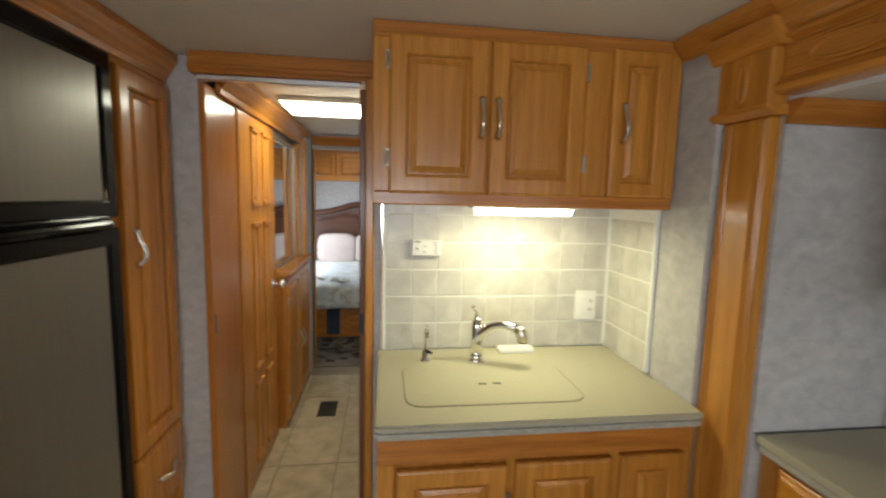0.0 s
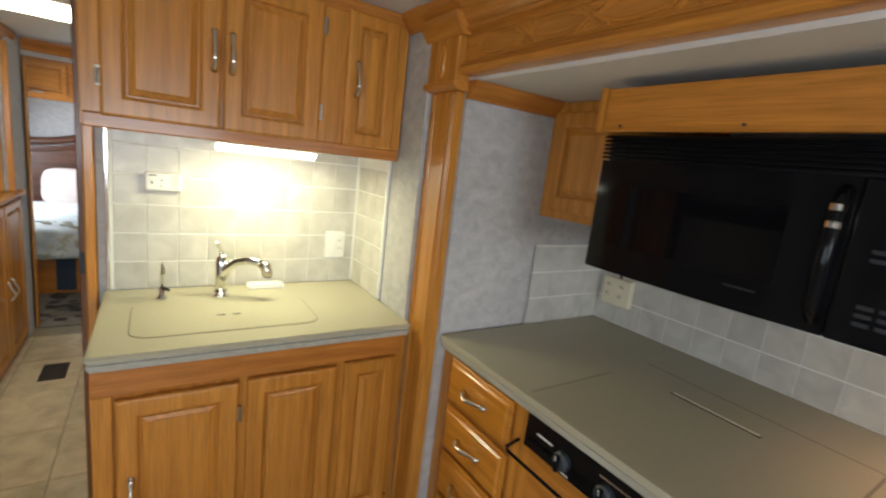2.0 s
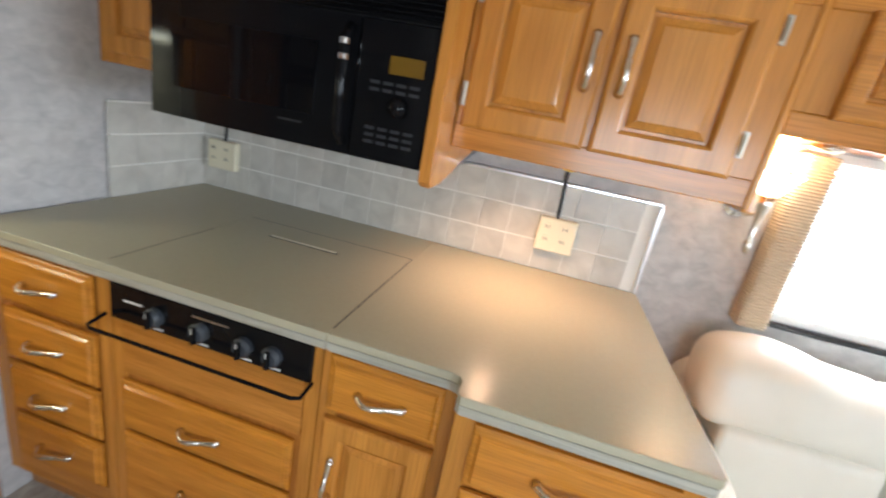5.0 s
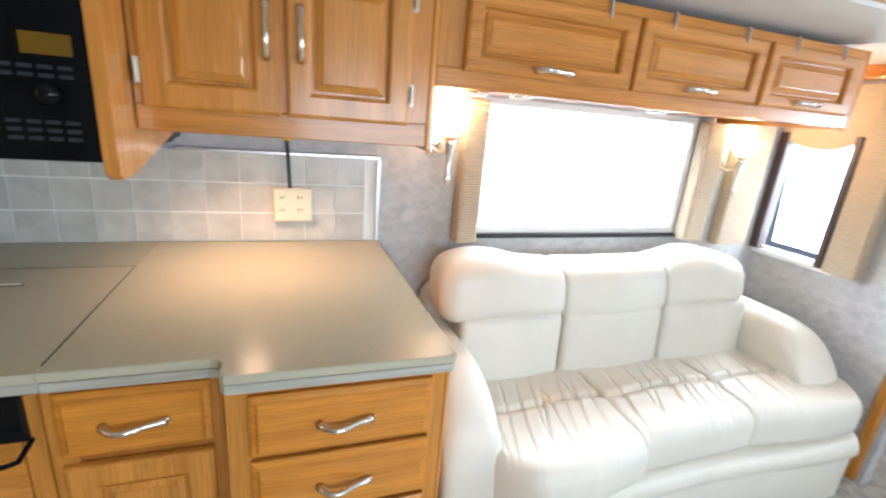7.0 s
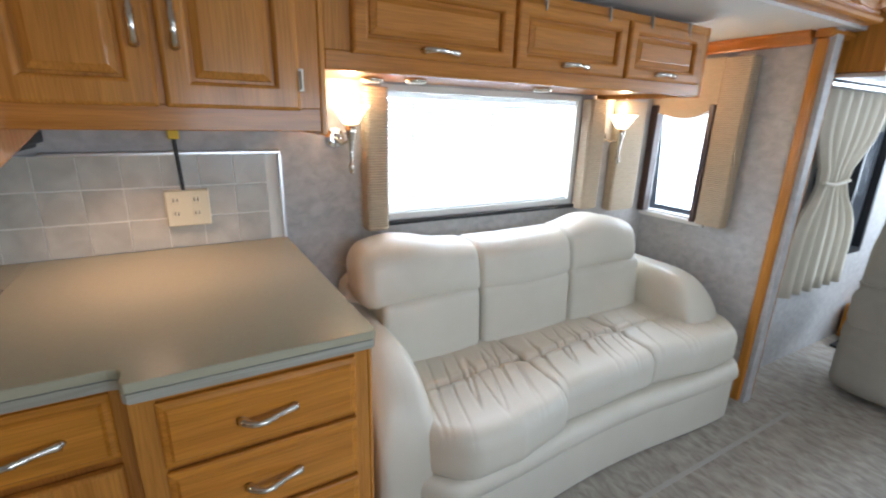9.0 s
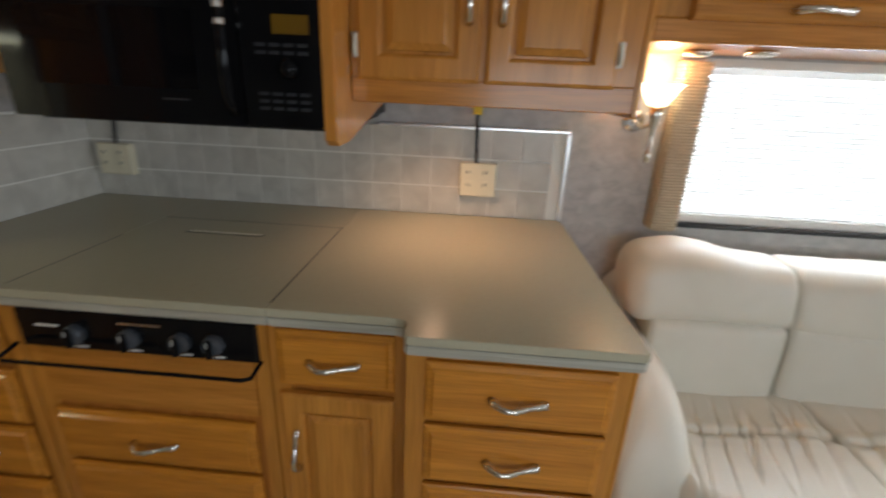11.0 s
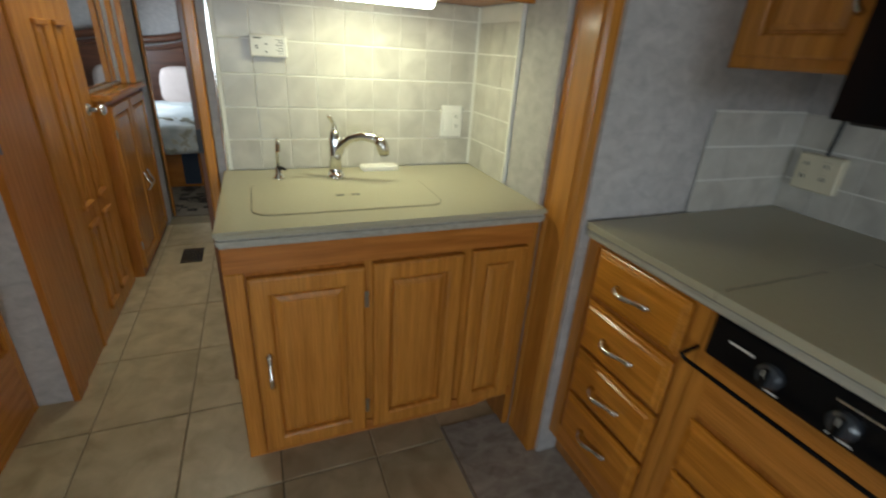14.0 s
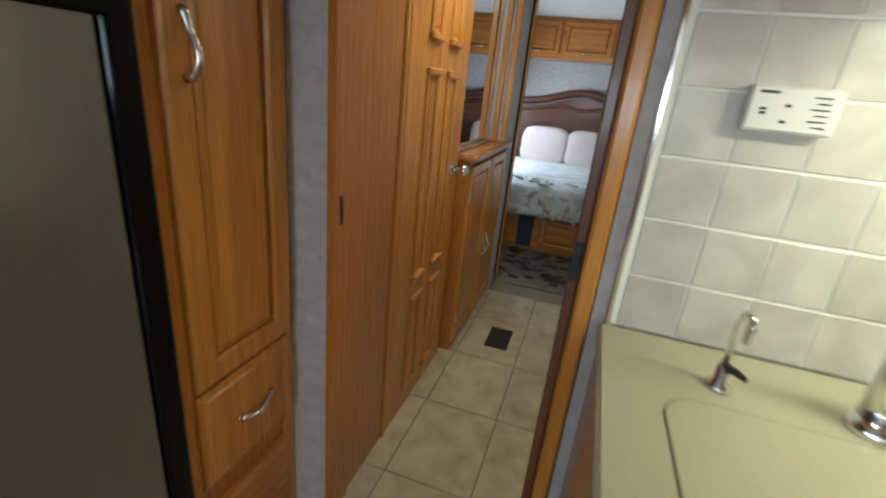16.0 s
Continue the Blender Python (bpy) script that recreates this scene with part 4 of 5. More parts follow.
# ---------------------------------------------------------------- windows, shades, sconces
win = struct("window_1", framed(frame_of((1.80, -0.905, 0.975), -Y, Zv, X), 1.09, 0.55, 0.025, 0.05), WHITE, "wide window behind the sofa with white blinds", "window")
part("pane", box(1.835, 1.839, -1.97, -0.93, 1.0, 1.50, 0), GLASS, win).visible_shadow = False
part("sill", box(1.775, 1.80, -2.0, -0.90, 0.955, 0.972, 0.004), BLACK_MATTE, win, "dark lower edge of the blind")
win2 = struct("window_2", framed(frame_of((1.44, -2.6, 0.89), X, Zv, -Y), 0.359, 0.60, 0.016, 0.05), WHITE, "small window with dark uprights beside the sofa", "window")
part("pane", box(1.46, 1.785, -2.638, -2.634, 0.91, 1.47, 0), GLASS, win2).visible_shadow = False
part("sill", box(1.40, 1.799, -2.598, -2.570, 0.872, 0.898, 0.004), WHITE, win2, "pale sill")
part("frame_post", box(1.428, 1.456, -2.599, -2.526, 0.899, 1.50, 0.004), DARKFRAME, win2, "dark brown upright")
part("frame_post", box(1.752, 1.799, -2.599, -2.545, 0.899, 1.50, 0.004), DARKFRAME, win2, "dark brown upright")
blind = thing("mini_blind", (1.81, -1.45, 0.98), "white lowered mini blind in the wide window", "blind")
part("head_rail", box(1.805, 1.833, -1.968, -0.932, 1.475, 1.499, 0.002), BLIND, blind)
part("bottom_rail", box(1.808, 1.830, -1.968, -0.932, 1.001, 1.012, 0.002), BLIND, blind)
slat = bmesh.new()
loft([[(1.812, yy, -0.0082), (1.817, yy, 0.0006), (1.827, yy, 0.0078), (1.8275, yy, 0.0072), (1.8175, yy, 0.0), (1.8125, yy, -0.0088)] for yy in (-1.966, -0.934)], slat)
slat_mesh = bpy.data.meshes.new("slat")
slat.to_mesh(slat_mesh)
slat.free()
slat_mesh.materials.append(BLIND)
for k in range(28):
    s = new("slat", slat_mesh)
    s.location = (0, 0, 1.022 + 0.0162 * k)
    s.parent, s.matrix_parent_inverse = blind, blind.matrix_basis.inverted()
for yy in (-1.85, -1.45, -1.05):
    part("cord", tube([(1.806, yy, 1.005), (1.806, yy, 1.48)], 0.0012, 5), BLIND, blind)


def pleated(name, path, z0, z1, label, depth=0.004, group="pleated window panels"):
    """An upright board covered with finely ribbed cloth; path is its outline seen from above."""
    t = thing(name, (*path[0], z0), label, "window panel", group)
    n = int((z1 - z0) / 0.010)
    rings = []
    c = Vector((sum(p[0] for p in path) / len(path), sum(p[1] for p in path) / len(path)))
    for k in range(2 * n + 1):
        z = z0 + (z1 - z0) * k / (2 * n)
        off = depth if k % 2 else 0.0
        ring = []
        for p in path:
            d = (Vector(p) - c).normalized() * off
            ring.append((p[0] + d.x, p[1] + d.y, z))
        rings.append(ring)
    part("cloth", loft(rings), FABRIC, t)
    part("end_cap", prism([(c.x + (p[0] - c.x) * 0.97, c.y + (p[1] - c.y) * 0.97) for p in path], "z", z0 - 0.006, z0 - 0.001), FABRIC, t)
    return t


def panel_path(x0, x1, y0, y1, r=0.015):
    return rounded(x0, x1, y0, y1, r, 3)


pleated("pleated_panel", panel_path(1.725, 1.797, -0.905, -0.815), 0.958, 1.51, "tan ribbed fabric panel beside the wide window")
pleated("pleated_panel", panel_path(1.725, 1.797, -2.115, -1.998), 0.958, 1.51, "tan ribbed fabric panel beside the wide window")
pleated("pleated_panel", panel_path(1.738, 1.797, -2.435, -2.235), 0.93, 1.51, "tan ribbed fabric panel in the window corner")
pleated("pleated_panel", panel_path(1.285, 1.424, -2.597, -2.530), 0.90, 1.715, "tall tan ribbed fabric panel on the end wall")
val = thing("valance", (1.6, -2.55, 1.45), "tan wavy fabric valance over the small window", "valance")
wave_low = [(1.425 + 0.375 * k / 16, 1.505 - 0.062 * math.sin(math.pi * (k / 16) ** 0.85) - 0.03 * k / 16) for k in range(17)]
part("cloth", prism([(1.425, 1.72)] + wave_low + [(1.80, 1.72)], "y", -2.598, -2.552), FABRIC, val)


def sconce(y):
    t = thing("wall_sconce", (1.79, y, 1.2), "nickel wall sconce with a lit frosted tulip shade", "sconce", "sconces by the sofa window")
    part("backplate", tube([(1.799, y + 0.035, 1.318), (1.790, y + 0.035, 1.318), (1.784, y + 0.035, 1.318)], [0.040, 0.036, 0.02], 18), CHROME, t)
    part("arm", tube([(1.79, y + 0.035, 1.318), (1.74, y + 0.02, 1.30), (1.71, y, 1.315)], 0.006, 8), NICKEL, t)
    part("stem", tube([(1.70, y, 1.375), (1.70, y, 1.34), (1.70, y, 1.29), (1.70, y, 1.235), (1.70, y, 1.225), (1.70, y, 1.210), (1.70, y, 1.195), (1.70, y, 1.188)],
                      [0.026, 0.020, 0.010, 0.006, 0.012, 0.013, 0.008, 0.002], 14), NICKEL, t, "tapering nickel stem", True)
    rings = []
    for r, z in ((0.028, 1.375), (0.040, 1.395), (0.055, 1.42), (0.072, 1.438), (0.069, 1.438), (0.052, 1.421), (0.037, 1.398), (0.024, 1.38)):
        rings.append([(1.70 + r * math.cos(a), y + r * math.sin(a), z) for a in (2 * math.pi * k / 24 for k in range(24))])
    part("shade", loft(rings), FROST, t, "glowing frosted glass shade", True)
    return t


sconce(-0.745)
sconce(-2.20)

# ---------------------------------------------------------------- sofa
sofa = thing("sofa", (1.35, -1.6, 0.01), "cream leather three-seat sofa with creased cushions", "sofa")


def rounded_section(x0, x1, z0, z1, r, top=1):
    """A rounded rectangle in the x-z plane, from the lower back round over the top to the front; top sets how finely the upper edge is cut."""
    pts = []
    for cx, cz, a0 in ((x1 - r, z0 + r, -90), (x1 - r, z1 - r, 0), (x0 + r, z1 - r, 90), (x0 + r, z0 + r, 180)):
        pts += [(cx + r * math.cos(radians(a0 + 18 * k)), cz + r * math.sin(radians(a0 + 18 * k))) for k in range(6)]
        if a0 == 0:
            pts += [(x1 - r + (x0 - x1 + 2 * r) * k / top, z1) for k in range(1, top)]
    return pts


def upholstered(lo, hi, section, end_lo, end_hi, relief=None, steps=44, axis="y"):
    """A stuffed bar: sections lofted along axis, its two ends rounded over by end_lo and end_hi."""
    at = [lo + (hi - lo) * k / steps for k in range(steps + 1)]
    for end, sign, r in ((lo, 1, end_lo), (hi, -1, end_hi)):
        at += [end + sign * r * f for f in (0.02, 0.08, 0.2, 0.4, 0.65)]
    rings = []
    for d in sorted(set(at)):
        pts = section(d)
        inset = 0.0
        for gap, r in ((d - lo, end_lo), (hi - d, end_hi)):
            if gap < r:
                inset = max(inset, r - math.sqrt(max(0.0, r * r - (r - gap) ** 2)))
        a0, a1 = min(p[0] for p in pts), max(p[0] for p in pts)
        z0, z1 = min(p[1] for p in pts), max(p[1] for p in pts)
        ca, cz = (a0 + a1) / 2, (z0 + z1) / 2
        ka, kz = max(0.05, 1 - 2 * inset / (a1 - a0)), max(0.05, 1 - 2 * inset / (z1 - z0))
        ring = []
        for a, z in pts:
            a, z = ca + (a - ca) * ka, cz + (z - cz) * kz
            if relief and z > cz:
                z += relief(a, d) * min(1.0, (z - cz) / (z1 - cz))
            ring.append((a, d, z) if axis == "y" else (d, a, z))
        rings.append(ring)
    return loft(rings)


def seat_edge(y):
    """Front line of the three seats: full at both ends, drawn back in the middle."""
    if y > -1.29:
        return 0.955 + 0.05 * max(0.0, (-1.05 - y) / 0.24) + 0.22 * max(0.0, (y + 0.90) / 0.20) ** 2
    if y > -1.82:
        return 1.035 + 0.02 * (-1.29 - y)
    return 1.055 - 0.05 * min(1.0, (-1.82 - y) / 0.35) + 0.20 * max(0.0, (-2.33 - y) / 0.17) ** 2


def creases(seed):
    """Puckers fanning out from the cross seam of a seat, and a slack, uneven top."""
    def relief(x, y):
        seam = 1.265 + 0.012 * math.sin(9 * y + seed)
        d = x - seam
        pucker = noise.noise(Vector((y * 17 + 5.0 * d + seed, d * 1.6, seed)))
        fold = max(0.0, 1 - abs(pucker) / 0.10)
        reach = math.exp(-abs(d) / (0.20 if d < 0 else 0.10))
        slack = 0.006 * noise.noise(Vector((x * 7, y * 6, seed)))
        return slack - 0.015 * fold * reach - 0.013 * math.exp(-(d / 0.007) ** 2) + 0.006 * math.exp(-((abs(d) - 0.03) / 0.02) ** 2)
    return relief


def slack_back(seed):
    def relief(x, y):
        return 0.004 * noise.noise(Vector((x * 9, y * 11, seed)))
    return relief


def base_edge(y):
    """Serpentine front of the base: full under the end seats, easing in between them."""
    return 1.0 + 0.018 * math.cos((y + 1.60) * 2 * math.pi / 1.5) + 0.15 * max(0.0, (-2.36 - y) / 0.14) ** 2 + 0.16 * max(0.0, (y + 0.84) / 0.16) ** 2


part("base", upholstered(-2.50, -0.66, lambda y: rounded_section(base_edge(y) + 0.012, 1.60, 0.012, 0.255, 0.02, 4), 0.03, 0.03), LEATHER, sofa, "", True)
part("skirt_roll", upholstered(-2.505, -0.68, lambda y: rounded_section(base_edge(y) - 0.004, 1.50, 0.215, 0.314, 0.045, 6), 0.04, 0.04), LEATHER, sofa, "", True)
for k, (a, b, r_lo, r_hi) in enumerate(((-1.288, -0.70, 0.018, 0.06), (-1.818, -1.290, 0.018, 0.018), (-2.49, -1.820, 0.06, 0.022))):
    def seat_section(y):
        rear = 1.22 if y > -0.79 or y < -2.21 else 1.57
        return rounded_section(seat_edge(y), rear, 0.305, 0.492, 0.062, 64)
    part("seat_cushion", upholstered(a, b, seat_section, r_lo, r_hi, creases(3.7 * k), 120), LEATHER, sofa, "", True)


def crest(y):
    return 0.913 + 0.042 * math.exp(-((y + 0.88) / 0.17) ** 2) + 0.045 * math.exp(-((y + 1.93) / 0.17) ** 2)


for k, (a, b, r_lo, r_hi) in enumerate(((-1.208, -0.695, 0.022, 0.07), (-1.708, -1.210, 0.022, 0.022), (-2.195, -1.710, 0.085, 0.022))):
    mid = (a + b) / 2

    def lumbar_section(y):
        return [(x + 0.06 * (z - 0.48), z) for x, z in rounded_section(1.452 - 0.022 * math.cos(3.1 * (y - mid) / (b - a)), 1.64, 0.455, 0.742, 0.04, 8)]

    def head_section(y):
        under = 0.700 + (0.022 if k != 1 else -0.012) * math.cos(math.pi * (y - mid) / (b - a))
        return [(x + 0.20 * (z - 0.72), z) for x, z in rounded_section(1.458 - 0.018 * math.cos(3.1 * (y - mid) / (b - a)), 1.69, under, crest(y), 0.075, 10)]
    part("lumbar_cushion", upholstered(a + 0.004, min(b - 0.004, -0.77), lumbar_section, 0.022, 0.022, slack_back(7 + k)), LEATHER, sofa, "", True)
    part("head_cushion", upholstered(a, b, head_section, r_lo, r_hi, slack_back(11 + k)), LEATHER, sofa, "", True)


def arm(y0, y1, tip, top):
    """A padded arm whose top rolls down at its front end."""
    def section(x):
        fall = max(0.0, (tip + 0.26 - x) / 0.26)
        z = top - 0.27 * (1 - math.sqrt(max(0.0, 1 - fall * fall)))
        return rounded_section(y0, y1, 0.012, z, 0.085, 6)
    return upholstered(tip, 1.79, section, 0.035, 0.02, slack_back(y0), 40, "x")


part("arm", arm(-0.790, -0.600, 1.06, 0.690), LEATHER, sofa, "", True)
part("arm", arm(-2.435, -2.200, 1.13, 0.690), LEATHER, sofa, "", True)
part("back_frame", cushion((1.715, -1.43, 0.46), (0.15, 1.50, 0.74), 8, 9, 0.001, 0), LEATHER, sofa, "", True)

# ---------------------------------------------------------------- cab: chair, curtain, locker
chair = thing("captain_chair", (0.62, -3.4, 0.01), "taupe slipcovered captain chair seen from behind", "chair")
part("back", cushion((0.60, -3.24, 0.80), (0.56, 0.17, 0.78), 6, 13, 0.003, 31, lambda q: Vector((q.x * (1 - 0.12 * max(0, q.z)), q.y + 0.2 * q.z * -1, q.z))), SEAT_CLOTH, chair, "", True)
part("skirt", cushion((0.60, -3.35, 0.25), (0.60, 0.44, 0.44), 8, 11, 0.003, 33), SEAT_CLOTH, chair, "", True)
part("pocket", cushion((0.60, -3.150, 0.52), (0.57, 0.04, 0.26), 5, 11, 0.003, 35), SEAT_CLOTH, chair, "slack back pocket", True)
part("pocket_hem", tube([(0.33, -3.135, 0.655), (0.5, -3.122, 0.635), (0.7, -3.122, 0.635), (0.87, -3.135, 0.655)], 0.006, 8), SEAT_CLOTH, chair)
part("seat", cushion((0.60, -3.62, 0.50), (0.54, 0.52, 0.16), 5, 9, 0.003, 37), SEAT_CLOTH, chair, "", True)
curtain = thing("curtain", (1.12, -3.3, 0.45), "cream curtain gathered by a tieback at the cab window", "curtain")


def drape(y0, y1):
    rings = []
    for j in range(15):
        z = 1.585 - j * (1.585 - 0.50) / 14
        t = j / 14
        pinch = 1 - 0.62 * math.exp(-((t - 0.42) / 0.16) ** 2)
        if t > 0.42:
            pinch = max(pinch, 0.38 + 0.55 * (t - 0.42) / 0.58)
        mid = -3.16
        row_a, row_b = [], []
        for k in range(33):
            s = k / 32
            y = mid + ((y0 + (y1 - y0) * s) - mid) * pinch
            x = 1.115 + 0.028 * math.sin(s * 2 * math.pi * 6) * (0.6 + 0.4 * t)
            row_a.append((x, y, z))
            row_b.append((x + 0.004, y, z))
        rings.append(row_a + row_b[::-1])
    return loft(rings)


part("cloth", drape(-2.90, -3.62), CURTAIN, curtain, "", True)
part("tieback", tube([(1.085, -3.02, 1.13), (1.075, -3.12, 1.12), (1.08, -3.30, 1.135)], 0.010, 8), CURTAIN, curtain)
part("track", box(1.07, 1.13, -3.95, -2.80, 1.588, 1.606, 0.003), ALU, curtain, "aluminium curtain track")
locker = thing("cab_locker", (1.0, -3.1, 1.62), "honey oak overhead locker beside the cab", "cabinet")
part("body", box(0.90, 1.169, -3.46, -2.78, 1.635, 2.035, 0.003), OAK["z"], locker)
part("lower_trim", box(0.88, 1.169, -3.50, -2.76, 1.615, 1.634, 0.004), ALU, locker, "bright metal trim")
cabinet_door(locker, (0.90, -2.86, 1.66), -Y, Zv, -X, 0.56, 0.36, (0.28, 0.03), -Y)
speaker = thing("speaker", (0.98, -3.62, 1.64), "small black speaker box on the cab shelf", "speaker")
part("case", box(0.90, 1.06, -3.70, -3.54, 1.640, 1.86, 0.012, seg=2), BLACK_MATTE, speaker)
part("badge", box(0.8985, 0.9, -3.65, -3.60, 1.66, 1.668, 0), WHITE, speaker)
shelf = thing("cab_shelf", (1.0, -3.8, 1.61), "honey oak shelf over the windscreen", "shelf")
part("board", box(0.75, 1.169, -4.7, -3.502, 1.612, 1.638, 0.004), OAK["y"], shelf)
part("face", box(0.84, 0.86, -4.7, -3.75, 1.6385, 2.035, 0.003), OAK["y"], shelf)
cabw = struct("window_3", framed(frame_of((1.17, -3.12, 0.62), -Y, Zv, X), 0.93, 0.98, 0.03, 0.05), BLACK_MATTE, "cab side window with a black frame", "window")
part("pane", box(1.20, 1.204, -4.03, -3.14, 0.64, 1.58, 0), GLASS, cabw).visible_shadow = False
part("divider", box(1.165, 1.225, -3.70, -3.67, 0.65, 1.57, 0.004), BLACK_MATTE, cabw)
dash = thing("dashboard", (0.3, -4.7, 0.5), "grey dashboard under the windscreen", "dashboard")
part("top", cushion((0.0, -4.72, 0.58), (2.2, 0.5, 0.30), 6, 9, 0.001, 41), SEAT_CLOTH, dash, "", True)
pedal = thing("pedal_box", (1.05, -3.85, 0.02), "dark floor hardware beside the chair", "pedals")
part("plate", box(0.92, 1.10, -4.0, -3.78, 0.011, 0.03, 0.004), BLACK_MATTE, pedal)
part("lever", tube([(1.02, -3.9, 0.03), (1.04, -3.95, 0.18), (1.05, -4.02, 0.28)], [0.012, 0.01, 0.025], 8), BLACK_MATTE, pedal)
part("block", box(1.03, 1.15, -4.2, -4.02, 0.011, 0.25, 0.004), OAK["z"], pedal, "small oak block")

# ---------------------------------------------------------------- refrigerator and pantry
fridge = thing("refrigerator", (-1.0, 1.3, 0.3), "grey-fronted two-door refrigerator in a black frame", "refrigerator")
FX = -0.785
part("case", box(-1.24, FX - 0.016, 0.94, 1.735, 0.36, 1.955, 0.003), BLACK_MATTE, fridge)


def fridge_door(z0, z1):
    d = part("door", box(FX - 0.012, FX + 0.004, 0.985, 1.672, z0, z1, 0.004), STEEL, fridge, "smooth grey door panel")
    m = frame_of((FX - 0.014, 0.945, z0 - 0.03), Y, Zv, X)
    part("gasket", framed(m, 0.785, z1 - z0 + 0.06, 0.052, 0.024), BLACK, d, "glossy black door frame")
    return d


lower = fridge_door(0.425, 1.405)
upper_door = fridge_door(1.495, 1.90)
part("grip", tube([(FX + 0.02, 1.66, 1.448), (FX + 0.026, 1.3, 1.446), (FX + 0.02, 1.0, 1.448)], 0.013, 10), BLACK, lower, "black door grip")
part("grip_line", tube([(FX + 0.028, 1.64, 1.468), (FX + 0.028, 1.0, 1.468)], 0.005, 8), BLACK, upper_door)
kick = thing("fridge_kick_panel", (-0.82, 1.35, 0.0), "honey oak kick frame with cream square panels", "panel")
part("frame", box(-0.86, -0.815, 0.94, 1.735, -0.003, 0.358, 0.003), OAK["y"], kick)
for k in range(5):
    part("insert", box(-0.8148, -0.806, 1.685 - 0.155 * k - 0.145, 1.685 - 0.155 * k, 0.10, 0.31, 0.004), TILE, kick, "cream tile insert")
pantry = thing("pantry_cabinet", (-1.0, 1.92, 0), "tall honey oak pantry with a door over a drawer", "cabinet")
part("body", box(-1.24, -0.818, 1.737, 2.108, -0.003, 2.036, 0.001), OAK_PLY, pantry)
part("stile", box(-0.818, -0.798, 1.737, 1.775, -0.003, 1.94, 0.003), OAK["z"], pantry)
part("stile", box(-0.818, -0.798, 2.075, 2.108, -0.003, 1.94, 0.003), OAK["z"], pantry)
part("rail", box(-0.818, -0.799, 1.7755, 2.0745, 1.90, 1.94, 0.002), OAK["y"], pantry)
part("rail", box(-0.818, -0.799, 1.7755, 2.0745, -0.003, 0.30, 0.002), OAK["y"], pantry)
cabinet_door(pantry, (-0.798, 1.768, 0.672), Y, Zv, X, 0.312, 1.243, (0.045, 0.69), Zv, wide=0.06)
cabinet_door(pantry, (-0.798, 1.768, 0.395), Y, Zv, X, 0.312, 0.262, (0.16, 0.14), Y, plain=True)

# ---------------------------------------------------------------- hall
panel_left = thing("hall_partition", (-0.68, 2.33, 0), "plain honey oak veneer panel with a finger pull", "panel")
part("board", box(-0.70, -0.668, 2.202, 2.47, -0.003, 1.945, 0.002), OAK_PLY, panel_left)
part("front_board", box(-0.684, -0.660, 2.10, 2.2015, -0.003, 1.945, 0.002), OAK_PLY, panel_left)
part("finger_pull", prism([(2.122, 0.985), (2.138, 0.985), (2.138, 1.06), (2.122, 1.06)], "x", -0.6605, -0.6585), VENT, panel_left, "dark recessed finger pull")
part("post", box(-0.70, -0.660, 2.471, 2.50, -0.003, 1.945, 0.005), OAK["z"], panel_left)
hdoor = thing("hall_door", (-0.66, 2.8, 0), "closed honey oak door with tall narrow panels", "door")
part("leaf", box(-0.70, -0.662, 2.502, 3.145, 0.006, 1.93, 0.003), OAK["z"], hdoor)


def long_panel(y0, y1, z0, z1):
    m = frame_of((-0.662, y0, z0), Y, Zv, X)
    p = part("panel_mould", framed(m, y1 - y0, z1 - z0, 0.018, 0.010), OAK["z"], hdoor)
    part("panel", stepped(m, y1 - y0 - 0.05, z1 - z0 - 0.05, [(0, 0), (0.012, 0.007), (0.014, 0.007)], 0.025, 0.025), OAK["z"], p)
    for z in (z0, z1):
        part("corbel", box(-0.662, -0.644, y0 - 0.006, y1 + 0.006, z - 0.012, z + 0.012, 0.004), OAK["y"], p)


for z0, z1 in ((1.49, 1.86), (0.62, 1.38), (0.11, 0.53)):
    long_panel(2.66, 2.77, z0, z1)
    long_panel(2.87, 2.98, z0, z1)
part("rosette", tube([(-0.662, 3.06, 1.0), (-0.652, 3.06, 1.0)], [0.030, 0.024], 16), CHROME, hdoor)
part("knob", tube([(-0.652, 3.06, 1.0), (-0.625, 3.06, 1.0), (-0.618, 3.06, 1.0), (-0.600, 3.06, 1.0), (-0.590, 3.06, 1.0)], [0.010, 0.012, 0.026, 0.029, 0.018], 16), CHROME, hdoor, "round chrome knob", True)
low = thing("hall_cabinet", (-0.65, 3.6, 0), "low honey oak hall cabinet with two doors", "cabinet")
part("body", box(-0.70, -0.622, 3.19, 4.06, -0.003, 1.02, 0.003), OAK_PLY, low)
part("top", box(-0.70, -0.585, 3.18, 4.08, 1.021, 1.052, 0.008, seg=2), OAK["y"], low)
cabinet_door(low, (-0.622, 3.21, 0.05), Y, Zv, X, 0.40, 0.945, (0.365, 0.44), Zv, [(-0.004, 0.80), (-0.004, 0.15)])
cabinet_door(low, (-0.622, 3.63, 0.05), Y, Zv, X, 0.40, 0.945, (0.035, 0.44), Zv)
mirror = thing("hall_mirror", (-0.66, 3.5, 1.06), "framed mirror above the hall cabinet", "mirror")
part("glass", box(-0.699, -0.690, 3.20, 3.84, 1.075, 1.87, 0), MIRROR, mirror)
part("frame", framed(frame_of((-0.699, 3.165, 1.054), Y, Zv, X), 0.71, 0.85, 0.016, 0.02), ALU, mirror, "thin bright metal rim")
part("side_trim", box(-0.699, -0.655, 3.88, 3.915, 1.054, 1.92, 0.004), OAK["z"], mirror)
struct("hall_post", box(-0.699, -0.612, 3.93, 4.26, 1.054, CZ - 0.02, 0.003), PAPER, "papered post at the end of the hall", "wall")
